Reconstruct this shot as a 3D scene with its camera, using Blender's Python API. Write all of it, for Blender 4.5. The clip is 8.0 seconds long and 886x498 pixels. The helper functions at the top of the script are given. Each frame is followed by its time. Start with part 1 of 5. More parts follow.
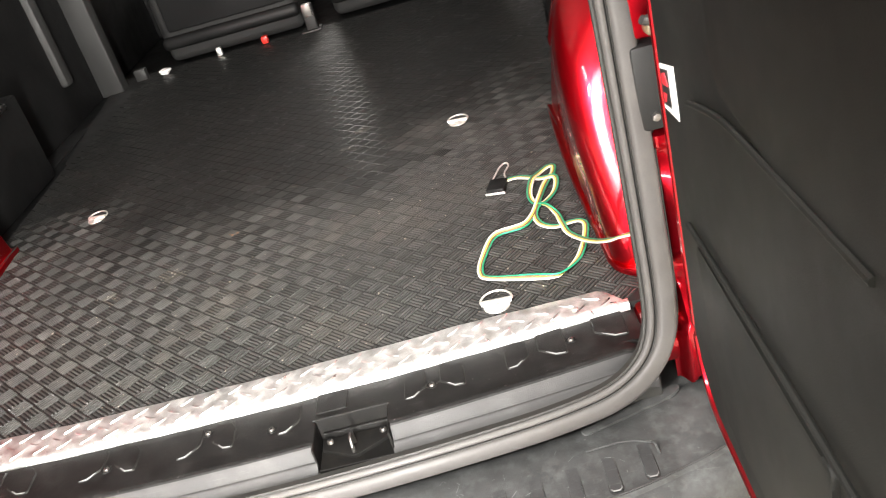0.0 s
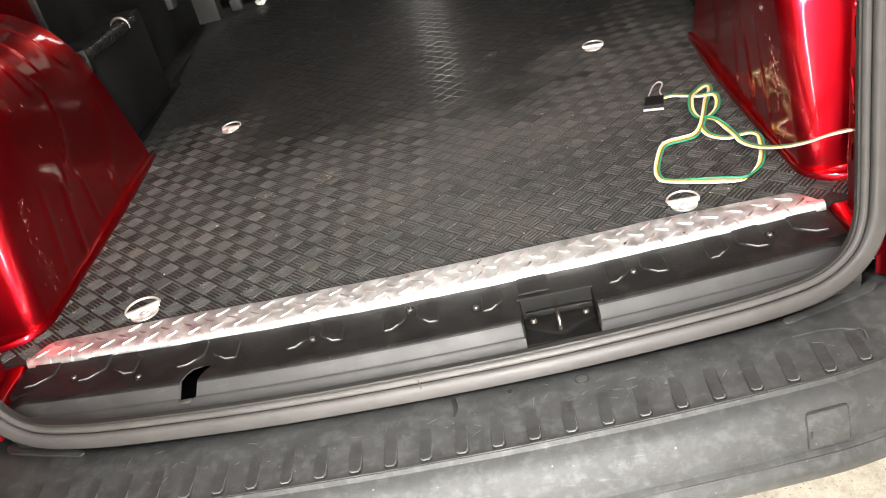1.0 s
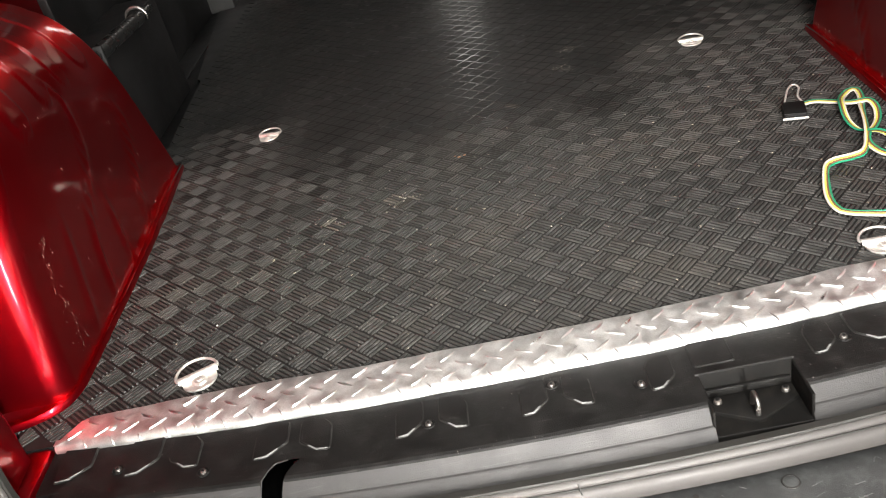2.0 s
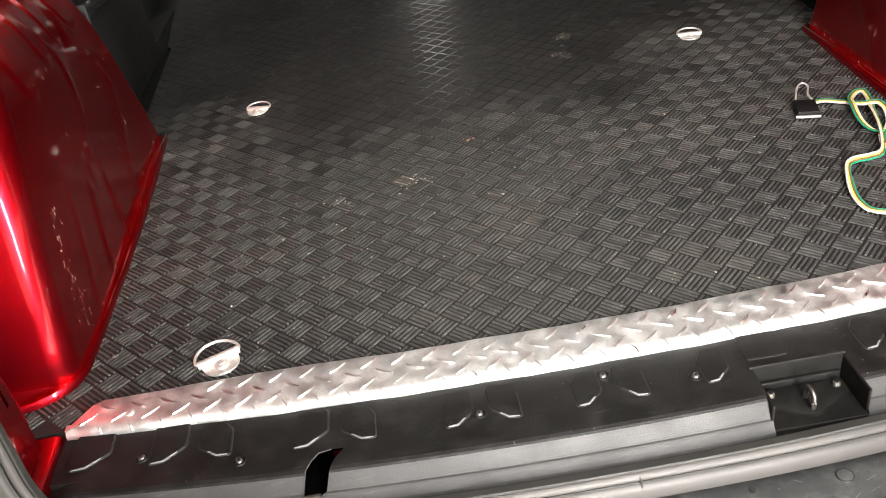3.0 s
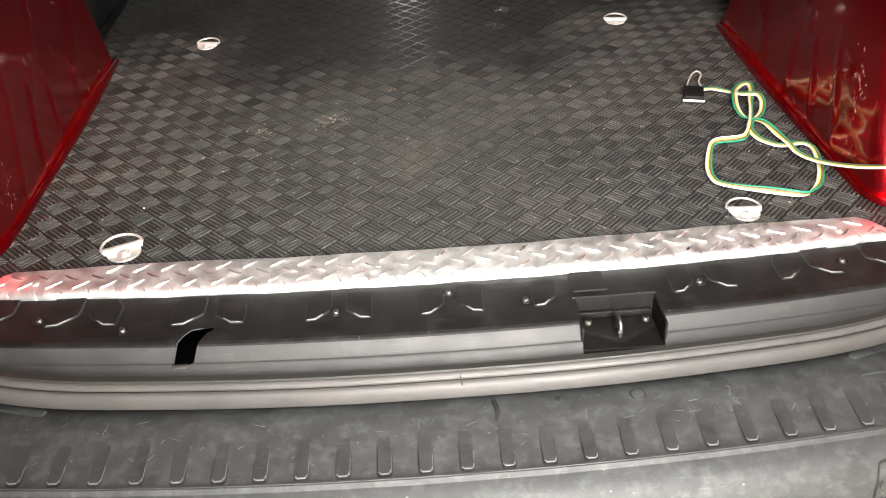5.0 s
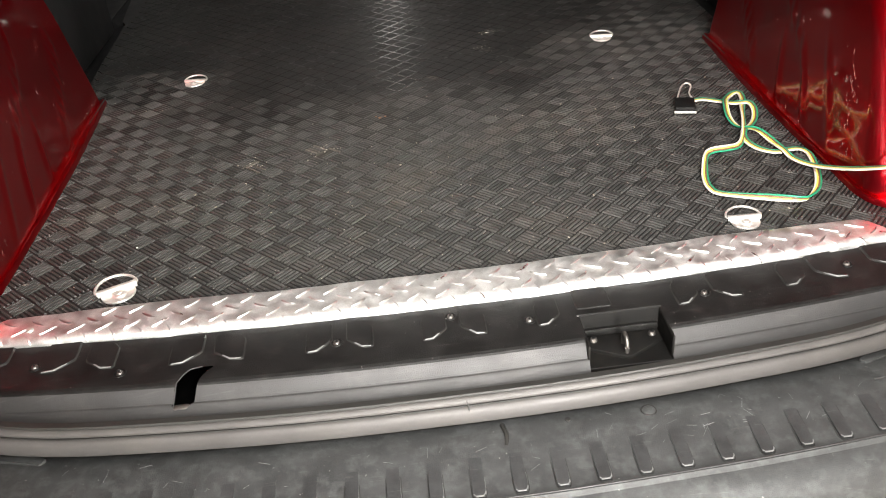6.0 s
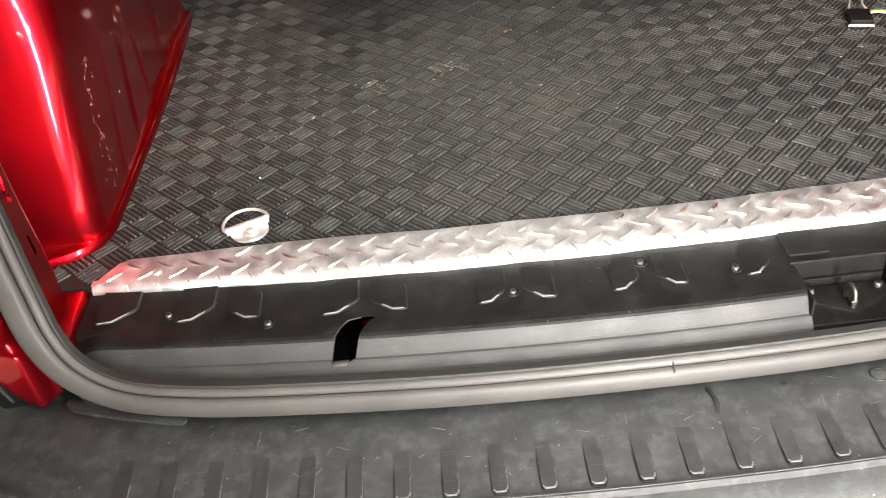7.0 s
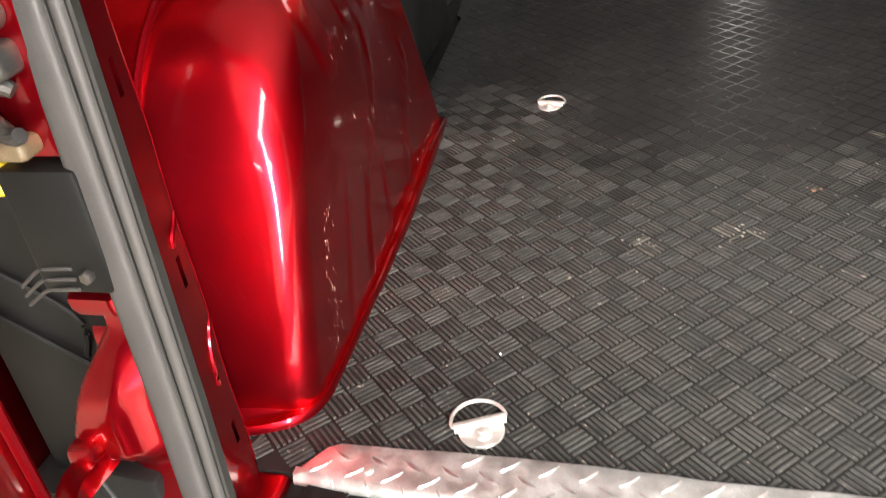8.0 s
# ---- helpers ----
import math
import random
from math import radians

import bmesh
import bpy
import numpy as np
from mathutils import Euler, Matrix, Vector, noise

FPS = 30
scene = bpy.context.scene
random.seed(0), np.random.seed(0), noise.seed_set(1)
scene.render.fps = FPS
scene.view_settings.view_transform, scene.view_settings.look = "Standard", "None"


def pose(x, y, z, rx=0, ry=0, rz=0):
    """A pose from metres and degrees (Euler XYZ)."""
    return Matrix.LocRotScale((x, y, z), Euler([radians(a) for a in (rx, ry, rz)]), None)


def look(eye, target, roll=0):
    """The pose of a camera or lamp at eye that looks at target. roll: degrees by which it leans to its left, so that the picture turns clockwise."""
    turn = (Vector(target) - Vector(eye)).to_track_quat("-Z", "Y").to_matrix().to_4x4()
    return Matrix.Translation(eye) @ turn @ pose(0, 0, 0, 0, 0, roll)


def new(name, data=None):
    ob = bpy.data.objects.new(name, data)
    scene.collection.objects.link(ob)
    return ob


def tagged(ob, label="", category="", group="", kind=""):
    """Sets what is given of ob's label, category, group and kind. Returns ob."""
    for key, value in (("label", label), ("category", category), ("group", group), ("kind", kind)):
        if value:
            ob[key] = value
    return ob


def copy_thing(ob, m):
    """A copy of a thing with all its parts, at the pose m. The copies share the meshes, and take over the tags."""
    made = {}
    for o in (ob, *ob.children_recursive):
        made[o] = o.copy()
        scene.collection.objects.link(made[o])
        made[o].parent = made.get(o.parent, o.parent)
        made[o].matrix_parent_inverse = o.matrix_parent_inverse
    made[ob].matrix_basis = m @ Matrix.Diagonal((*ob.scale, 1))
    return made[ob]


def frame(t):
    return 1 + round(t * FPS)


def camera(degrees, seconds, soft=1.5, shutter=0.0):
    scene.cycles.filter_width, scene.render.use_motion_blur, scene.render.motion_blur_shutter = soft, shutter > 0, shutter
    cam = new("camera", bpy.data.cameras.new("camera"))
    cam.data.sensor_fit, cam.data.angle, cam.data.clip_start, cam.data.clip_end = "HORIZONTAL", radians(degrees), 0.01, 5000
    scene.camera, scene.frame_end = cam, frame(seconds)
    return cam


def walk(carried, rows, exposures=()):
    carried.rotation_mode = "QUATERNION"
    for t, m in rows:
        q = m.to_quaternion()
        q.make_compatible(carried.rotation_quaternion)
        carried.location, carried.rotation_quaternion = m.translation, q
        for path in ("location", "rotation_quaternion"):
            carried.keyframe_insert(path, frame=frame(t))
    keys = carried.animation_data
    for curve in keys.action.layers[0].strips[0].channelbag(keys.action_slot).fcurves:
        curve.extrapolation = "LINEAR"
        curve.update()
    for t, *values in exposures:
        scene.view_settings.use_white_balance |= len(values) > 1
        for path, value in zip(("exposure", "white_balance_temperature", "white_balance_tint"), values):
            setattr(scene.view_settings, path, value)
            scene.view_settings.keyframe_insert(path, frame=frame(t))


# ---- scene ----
cam = camera(55.5, 8.0, 1.05, 0.12)
PATH = [
    (0, (0.466, -0.955, 1.279), (0.321, 0.804, 0.336), -16.6),
    (0.5, (0.356, -0.992, 1.265), (0.134, 0.749, 0.305), -15.4),
    (1, (0.184, -1.035, 1.261), (-0.008, 0.69, 0.267), -14.7),
    (1.5, (0.082, -0.947, 1.248), (-0.08, 0.764, 0.224), -14.6),
    (2, (-0.01, -0.76, 1.239), (-0.168, 0.947, 0.209), -14.5),
    (2.2, (-0.045, -0.734, 1.242), (-0.171, 0.971, 0.204), -13.2),
    (3.5, (-0.21, -0.719, 1.25), (-0.149, 0.937, 0.13), -9.1),
    (4, (-0.234, -0.713, 1.261), (-0.231, 0.936, 0.129), -11.3),
    (4.5, (-0.181, -0.771, 1.253), (-0.236, 0.871, 0.111), -10.0),
    (5, (-0.03, -0.887, 1.251), (0.025, 0.76, 0.117), -2.7),
    (5.2, (-0.017, -0.919, 1.245), (0.057, 0.742, 0.134), -2.8),
    (6.3, (-0.059, -0.843, 1.239), (0.004, 0.839, 0.159), -5.8),
    (6.5, (-0.096, -0.817, 1.243), (-0.041, 0.849, 0.138), -5.6),
    (7, (-0.207, -0.735, 1.189), (-0.212, 0.845, -0.038), -6.4),
    (7.5, (-0.291, -0.634, 1.198), (-0.428, 0.929, -0.043), -6.8),
    (8, (-0.283, -0.487, 1.209), (-0.758, 1.129, 0.131), -7.4),
]
walk(cam, [(t, look(eye, target, roll)) for t, eye, target, roll in PATH], [(0.0, 0.24), (0.5, 0.22), (1.0, -0.12), (1.5, -0.15), (2.0, -0.35), (3.5, -0.12), (4.5, -0.05), (6.5, -0.30), (7.0, -0.05), (7.5, -0.05), (8.0, 0.15)])

# ---------------------------------------------------------------- world and lamps
world = bpy.data.worlds.new("garage_air")
scene.world = world
world.use_nodes = True
world.node_tree.nodes["Background"].inputs[0].default_value = (0.9, 0.95, 1.0, 1)
world.node_tree.nodes["Background"].inputs[1].default_value = 0.02

# added unseen ceiling lamps: place, length along x, length along y, watts
ADDED_LIGHTS = [(-1.05, -1.8, 2.42, 0.22, 1.40, 65), (0.50, -1.15, 2.42, 0.18, 1.80, 54), (2.4, -1.6, 2.42, 0.16, 1.20, 190), (0.0, -4.6, 2.42, 1.5, 0.22, 130), (0.0, 6.7, 2.42, 1.40, 1.30, 74)]


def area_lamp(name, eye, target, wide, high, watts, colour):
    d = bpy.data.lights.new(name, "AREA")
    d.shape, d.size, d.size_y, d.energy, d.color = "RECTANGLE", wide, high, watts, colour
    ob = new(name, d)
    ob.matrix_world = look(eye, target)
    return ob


for tx, ty, tz, wide, long_, watts in ADDED_LIGHTS:
    area_lamp("added_room_light", (tx, ty, tz), (tx, ty + 0.001, 0.0), wide, long_, watts, (1.0, 0.97, 0.93))
# unseen panel added under the headliner, standing for the van's light with doors open
area_lamp("roof_light", (0.0, 2.20, 1.745), (0.0, 2.20, 0.0), 0.60, 0.34, 3.0, (1.0, 0.97, 0.92))

# unseen fixed spot added to light the load bay, as if the camera's torch
fill_spot = bpy.data.lights.new("fill_spot_light", "SPOT")
fill_spot.energy, fill_spot.spot_size, fill_spot.spot_blend, fill_spot.shadow_soft_size, fill_spot.color = 76, radians(108), 0.9, 0.05, (1.0, 0.97, 0.93)
new("fill_spot_light", fill_spot).matrix_world = look((0.16, -0.86, 1.30), (0.28, -0.11, 0.60))

# unseen upright strip added behind the camera to draw the arch's long highlight
area_lamp("streak_fill", (0.24, -1.20, 1.10), (-0.20, 0.60, 1.03), 0.12, 2.10, 50, (1.0, 0.97, 0.93)).data.spread = radians(82)


# ---------------------------------------------------------------- materials
def material(name, colour, rough=0.5, metal=0.0, vary=0.25, scale=30.0, fine=400.0, bump=0.1, coat=0.0,
             dirt=None, dirt_amount=0.35, dirt_scale=6.0, rough_vary=0.15, spec=0.5, bump_distance=0.001, coat_rough=0.04, scratch=None, scratch_amount=0.5, speck=None, speck_scale=220.0, speck_at=0.70, island=0.0, coat_ior=1.5, edge_tint=None):
    """A surface with colour varied at two scales, a dirt film with patches of its own, and fine relief."""
    m = bpy.data.materials.new(name)
    m.use_nodes = True
    n, l = m.node_tree.nodes, m.node_tree.links
    b = n["Principled BSDF"]
    b.inputs["Metallic"].default_value = metal
    b.inputs["Specular IOR Level"].default_value = spec
    b.inputs["Coat Weight"].default_value = coat
    b.inputs["Coat Roughness"].default_value = coat_rough
    b.inputs["Coat IOR"].default_value = coat_ior
    if edge_tint:
        b.inputs["Specular Tint"].default_value = (*edge_tint, 1)
    tc = n.new("ShaderNodeTexCoord")

    def noisy(sc, detail=4.0, r=0.6):
        t = n.new("ShaderNodeTexNoise")
        t.inputs["Scale"].default_value, t.inputs["Detail"].default_value, t.inputs["Roughness"].default_value = sc, detail, r
        l.new(tc.outputs["Object"], t.inputs["Vector"])
        return t.outputs["Fac"]

    coarse, small, patches = noisy(scale), noisy(fine, 2.0), noisy(dirt_scale, 6.0, 0.65)

    def ramp(src, lo, hi, a, c):
        r = n.new("ShaderNodeMapRange")
        r.inputs["From Min"].default_value, r.inputs["From Max"].default_value = lo, hi
        r.inputs["To Min"].default_value, r.inputs["To Max"].default_value = a, c
        l.new(src, r.inputs["Value"])
        return r.outputs["Result"]

    add = n.new("ShaderNodeMath")
    add.operation = "MULTIPLY"
    l.new(ramp(coarse, 0.25, 0.75, 1 - vary, 1 + vary), add.inputs[0])
    l.new(ramp(small, 0.25, 0.75, 1 - vary * 0.6, 1 + vary * 0.6), add.inputs[1])
    if island:
        one = n.new("ShaderNodeMath")
        one.operation = "MULTIPLY"
        geo = n.new("ShaderNodeNewGeometry")
        l.new(add.outputs[0], one.inputs[0])
        l.new(ramp(geo.outputs["Random Per Island"], 0.0, 1.0, 1 - island, 1 + island), one.inputs[1])
        add = one
    mul = n.new("ShaderNodeVectorMath")
    mul.operation = "SCALE"
    mul.inputs[0].default_value = colour
    l.new(add.outputs[0], mul.inputs["Scale"])
    col = mul.outputs["Vector"]
    if dirt:
        mix = n.new("ShaderNodeMix")
        mix.data_type = "RGBA"
        l.new(ramp(patches, 0.48, 0.78, 0.0, dirt_amount), mix.inputs["Factor"])
        l.new(col, mix.inputs["A"])
        mix.inputs["B"].default_value = (*dirt, 1)
        col = mix.outputs["Result"]
    def over(col, factor, tint):
        mix = n.new("ShaderNodeMix")
        mix.data_type = "RGBA"
        l.new(factor, mix.inputs["Factor"])
        l.new(col, mix.inputs["A"])
        mix.inputs["B"].default_value = (*tint, 1)
        return mix.outputs["Result"]

    if scratch:
        for turn, long_, fine_ in ((0.5, 16.0, 900.0), (-0.9, 22.0, 1000.0), (1.5, 12.0, 800.0)):
            mp = n.new("ShaderNodeMapping")
            mp.inputs["Rotation"].default_value = (0.3 * turn, 0.2 * turn, turn)
            mp.inputs["Scale"].default_value = (long_, fine_, long_)
            l.new(tc.outputs["Object"], mp.inputs["Vector"])
            t = n.new("ShaderNodeTexNoise")
            t.inputs["Scale"].default_value, t.inputs["Detail"].default_value = 1.0, 1.0
            l.new(mp.outputs["Vector"], t.inputs["Vector"])
            cut = n.new("ShaderNodeMath")
            cut.operation = "MULTIPLY"
            l.new(ramp(t.outputs["Fac"], 0.70, 0.76, 0.0, scratch_amount), cut.inputs[0])
            l.new(ramp(patches, 0.40, 0.60, 0.0, 1.0), cut.inputs[1])
            col = over(col, cut.outputs[0], scratch)
    if speck:
        col = over(col, ramp(noisy(speck_scale, 2.0, 0.5), speck_at, speck_at + 0.05, 0.0, 0.8), speck)
    l.new(col, b.inputs["Base Color"])
    l.new(ramp(coarse, 0.25, 0.75, max(0.02, rough - rough_vary), min(1, rough + rough_vary)), b.inputs["Roughness"])
    if bump:
        bp = n.new("ShaderNodeBump")
        bp.inputs["Strength"].default_value, bp.inputs["Distance"].default_value = bump, bump_distance
        l.new(small, bp.inputs["Height"])
        l.new(bp.outputs["Normal"], b.inputs["Normal"])
    return m


RED = material("candy_red_paint", (0.30, 0.004, 0.010), 0.33, 0.92, 0.05, 8, 2500, 0.02, coat=0.9, rough_vary=0.03, spec=0.5, coat_rough=0.04, coat_ior=1.38, edge_tint=(0.5, 0.03, 0.04))
RED_WORN = material("scuffed_red_paint", (0.56, 0.0070, 0.017), 0.32, 0.98, 0.05, 14, 900, 0.004, coat=1.0, rough_vary=0.03, spec=0.5, coat_rough=0.08, coat_ior=1.34, edge_tint=(0.55, 0.03, 0.04), scratch=(0.50, 0.30, 0.27), scratch_amount=0.03, speck=(0.62, 0.45, 0.42), speck_scale=120, speck_at=0.80)
# Free of dust, and darker still for the shade between the ribs.
RUBBER_SHEET = material("shaded_rubber_sheet", (0.0060, 0.0060, 0.0057), 0.65, 0, 0.3, 9, 260, 0.2, dirt=(0.012, 0.011, 0.010), dirt_amount=0.4, dirt_scale=3.2)
RUBBER = material("black_rubber_mat", (0.048, 0.0475, 0.0455), 0.46, 0, 0.50, 60, 330, 0.4, dirt=(0.100, 0.090, 0.077), dirt_amount=0.6, dirt_scale=5.0, rough_vary=0.18, island=0.24, spec=0.45, speck=(0.40, 0.35, 0.28), speck_scale=120, speck_at=0.70)
# Packed dust and worn ribs, also darkened to paint the far floor's dimness.
RUBBER_FLAT = material("dusty_dimmed_rubber", (0.0155, 0.0160, 0.0152), 0.58, 0, 0.30, 6, 300, 0.2, dirt=(0.046, 0.045, 0.041), dirt_amount=0.6, dirt_scale=9.0, spec=0.2, rough_vary=0.08, speck=(0.24, 0.23, 0.20), speck_scale=90, speck_at=0.71)
RUBBER_WORN_DIM = [material("worn_dimmed_rubber", (a, a, a * 0.95), 0.46, 0, 0.40, 17, 330, 0.3, dirt=(a * 2.2, a * 2.1, a * 1.9), dirt_amount=0.6, dirt_scale=5.0, rough_vary=0.12, island=0.25, spec=0.25, speck=(0.28, 0.26, 0.22), speck_scale=100, speck_at=0.71) for a in (0.049, 0.039, 0.031, 0.024, 0.019)]
RUBBER_DUSTY = material("dust_smeared_rubber", (0.085, 0.080, 0.070), 0.75, 0, 0.4, 60, 400, 0.3, island=0.5, spec=0.2)
RUBBER_LAND = material("clean_glossy_rubber", (0.012, 0.012, 0.0115), 0.24, 0, 0.2, 12, 300, 0.05, rough_vary=0.10, spec=0.5)
DARK_STEEL = material("dark_painted_steel", (0.035, 0.035, 0.034), 0.28, 0.7, 0.1, 30, 600, 0.05)
ALU = material("diamond_plate_aluminium", (0.86, 0.87, 0.86), 0.53, 1.0, 0.16, 55, 700, 0.08, dirt=(0.40, 0.35, 0.28), dirt_amount=0.5, dirt_scale=40, rough_vary=0.14, scratch=(0.92, 0.92, 0.90), scratch_amount=0.4)
ALU_LUG = material("rubbed_aluminium_lug", (0.88, 0.89, 0.885), 0.36, 1.0, 0.06, 60, 700, 0.03)
PLASTIC = material("grained_black_plastic", (0.0065, 0.0062, 0.006), 0.46, 0, 0.35, 30, 900, 0.6, dirt=(0.024, 0.023, 0.022), dirt_amount=0.55, dirt_scale=34, rough_vary=0.14, spec=0.17, scratch=(0.10, 0.095, 0.09), scratch_amount=0.25, speck=(0.13, 0.12, 0.115), speck_scale=260, speck_at=0.72)
STEP = material("worn_grey_step_plastic", (0.0185, 0.0180, 0.0180), 0.60, 0, 0.30, 26, 900, 0.5, dirt=(0.075, 0.070, 0.067), dirt_amount=0.35, dirt_scale=12, scratch=(0.14, 0.135, 0.13), scratch_amount=0.12)
SEAL = material("grey_rubber_seal", (0.051, 0.0478, 0.0462), 0.52, 0, 0.14, 16, 600, 0.1, spec=0.3, dirt=(0.10, 0.092, 0.080), dirt_amount=0.25, dirt_scale=11)
BUMPER = material("grey_bumper_plastic", (0.033, 0.034, 0.034), 0.60, 0, 0.34, 40, 1100, 0.6, dirt=(0.075, 0.079, 0.078), dirt_amount=0.7, dirt_scale=55, rough_vary=0.10, spec=0.3, scratch=(0.14, 0.14, 0.135), scratch_amount=0.2, speck=(0.16, 0.16, 0.15), speck_scale=200, speck_at=0.73)
TREAD = material("dark_bumper_tread_plastic", (0.0265, 0.0270, 0.0275), 0.50, 0, 0.34, 40, 1100, 0.5, dirt=(0.05, 0.052, 0.052), dirt_amount=0.4, dirt_scale=90, rough_vary=0.10, spec=0.3, scratch=(0.13, 0.13, 0.125), scratch_amount=0.3)
# The shade inside the torn hole, given as a near-black colour.
VOID = material("cavity_shade_black", (0.0012, 0.0012, 0.0012), 0.95, 0, 0.2, 30, 600, 0.1, spec=0.0)
CHIP = material("chipped_pale_primer", (0.40, 0.24, 0.21), 0.6, 0, 0.2, 60, 900, 0.1)
# Dark tone for grime, joints and gaps, and for shade painted in.
GRIME_SHADE = material("groove_grime_and_shade", (0.010, 0.0095, 0.008), 0.7, 0, 0.2, 30, 600, 0.1)
POCKET_DARK = material("dark_pocket_surface", (0.0055, 0.0053, 0.005), 0.6, 0, 0.3, 40, 900, 0.1, spec=0.12, dirt=(0.03, 0.025, 0.02), dirt_amount=0.3, dirt_scale=60)
DOORTRIM = material("black_door_trim", (0.0060, 0.0063, 0.0056), 0.55, 0, 0.18, 5, 900, 0.25, spec=0.2, dirt=(0.016, 0.0165, 0.0145), dirt_amount=0.3, dirt_scale=4)
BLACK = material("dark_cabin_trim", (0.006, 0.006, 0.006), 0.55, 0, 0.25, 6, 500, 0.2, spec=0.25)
# Used for real scratches and for pale lines painted as edge glints.
SCUFF_GLINT = material("pale_scuff_and_glint", (0.15, 0.152, 0.15), 0.6, 0, 0.2, 60, 900, 0.1)
HEADLINER = material("pale_headliner_cloth", (0.55, 0.54, 0.52), 0.9, 0, 0.05, 12, 900, 0.2)
CABIN_GREY = material("grey_cabin_trim", (0.022, 0.022, 0.021), 0.6, 0, 0.15, 6, 500, 0.2)
SEATCLOTH = material("dark_seat_back", (0.012, 0.012, 0.0115), 0.75, 0, 0.2, 12, 800, 0.3)
ZINC = material("zinc_plated_steel", (0.84, 0.83, 0.79), 0.48, 0.8, 0.10, 60, 900, 0.05, dirt=(0.42, 0.38, 0.28), dirt_amount=0.3, dirt_scale=50)
STEEL = material("dull_steel", (0.20, 0.19, 0.18), 0.50, 1.0, 0.2, 60, 900, 0.08, dirt=(0.12, 0.09, 0.06), dirt_amount=0.4, dirt_scale=60)
CAST = material("greasy_cast_metal", (0.045, 0.044, 0.043), 0.42, 0.5, 0.3, 60, 700, 0.3, dirt=(0.16, 0.12, 0.07), dirt_amount=0.5, dirt_scale=45)
GREASE = material("tan_grease", (0.13, 0.095, 0.055), 0.45, 0.1, 0.3, 60, 700, 0.3)
WHITE_WIRE = material("white_wire", (0.72, 0.70, 0.62), 0.4, 0, 0.05, 60, 600, 0.02)
YELLOW_WIRE = material("yellow_wire", (0.74, 0.74, 0.14), 0.4, 0, 0.05, 60, 600, 0.02)
GREEN_WIRE = material("green_wire", (0.02, 0.30, 0.16), 0.4, 0, 0.05, 60, 600, 0.02)
BROWN_WIRE = material("brown_wire", (0.20, 0.10, 0.05), 0.4, 0, 0.05, 60, 600, 0.02)
WHITE = material("white_sticker", (0.80, 0.79, 0.77), 0.4, 0, 0.03, 30, 300, 0)
STICKER_RED = material("red_sticker_ink", (0.55, 0.02, 0.03), 0.4, 0, 0.05, 30, 300, 0)
INK = material("black_ink", (0.012, 0.012, 0.012), 0.4, 0, 0.05, 30, 300, 0)
DUST = material("pale_dust", (0.26, 0.245, 0.21), 0.8, 0, 0.15, 60, 600, 0.1)
RUST = material("rust_brown_crumb", (0.22, 0.12, 0.065), 0.8, 0, 0.15, 60, 600, 0.1)
YELLOW = material("yellow_plastic", (0.80, 0.62, 0.03), 0.4, 0, 0.05, 30, 300, 0.02)
BUCKLE_RED = material("red_buckle_plastic", (0.60, 0.03, 0.02), 0.4, 0, 0.05, 30, 300, 0.02)
CONCRETE = material("speckled_concrete", (0.72, 0.67, 0.56), 0.75, 0, 0.20, 30, 260, 0.3, dirt=(0.36, 0.27, 0.17), dirt_amount=0.6, dirt_scale=90, bump_distance=0.003, speck=(0.10, 0.075, 0.05), speck_scale=150, speck_at=0.66)
WALLPAINT = material("pale_wall_paint", (0.66, 0.64, 0.60), 0.8, 0, 0.06, 2, 60, 0.1)
CEILPAINT = material("white_ceiling_paint", (0.74, 0.73, 0.70), 0.8, 0, 0.05, 2, 60, 0.1)

# ---------------------------------------------------------------- mesh helpers
def meshed(name, verts, faces, mat, parent=None, label="", sharp=35.0):
    me = bpy.data.meshes.new(name)
    me.from_pydata([tuple(v) for v in verts], [], [tuple(f) for f in faces])
    me.validate()
    bm = bmesh.new()
    bm.from_mesh(me)
    bmesh.ops.recalc_face_normals(bm, faces=bm.faces)
    bm.to_mesh(me)
    bm.free()
    me.materials.append(mat)
    me.shade_smooth()
    me.set_sharp_from_angle(angle=radians(sharp))
    ob = new(name, me)
    if parent:
        ob.parent = parent
    return tagged(ob, label)


def part(name, bm, mat, parent=None, label="", sharp=35.0):
    bmesh.ops.recalc_face_normals(bm, faces=bm.faces)
    me = bpy.data.meshes.new(name)
    bm.to_mesh(me)
    bm.free()
    me.materials.append(mat)
    me.shade_smooth()
    me.set_sharp_from_angle(angle=radians(sharp))
    ob = new(name, me)
    if parent:
        ob.parent = parent
    return tagged(ob, label)


def thing(name, label, category, group="", kind="", at=(0, 0, 0)):
    ob = new(name)
    ob.location = at
    ob.empty_display_size = 0.05
    return tagged(ob, label, category, group, kind)


def block(lo, hi, bevel=0.002, seg=2, bm=None):
    """A bevelled box between two corners."""
    own = bmesh.new()
    bmesh.ops.create_cube(own, size=1.0)
    c, s = [(a + b) / 2 for a, b in zip(lo, hi)], [abs(b - a) for a, b in zip(lo, hi)]
    for v in own.verts:
        v.co = Vector([v.co[i] * s[i] + c[i] for i in range(3)])
    if bevel:
        bmesh.ops.bevel(own, geom=own.edges[:], offset=min(bevel, min(s) * 0.45), segments=seg, affect="EDGES", profile=0.5)
    if bm is None:
        return own
    me = bpy.data.meshes.new("tmp")
    own.to_mesh(me)
    own.free()
    bm.from_mesh(me)
    bpy.data.meshes.remove(me)
    return bm


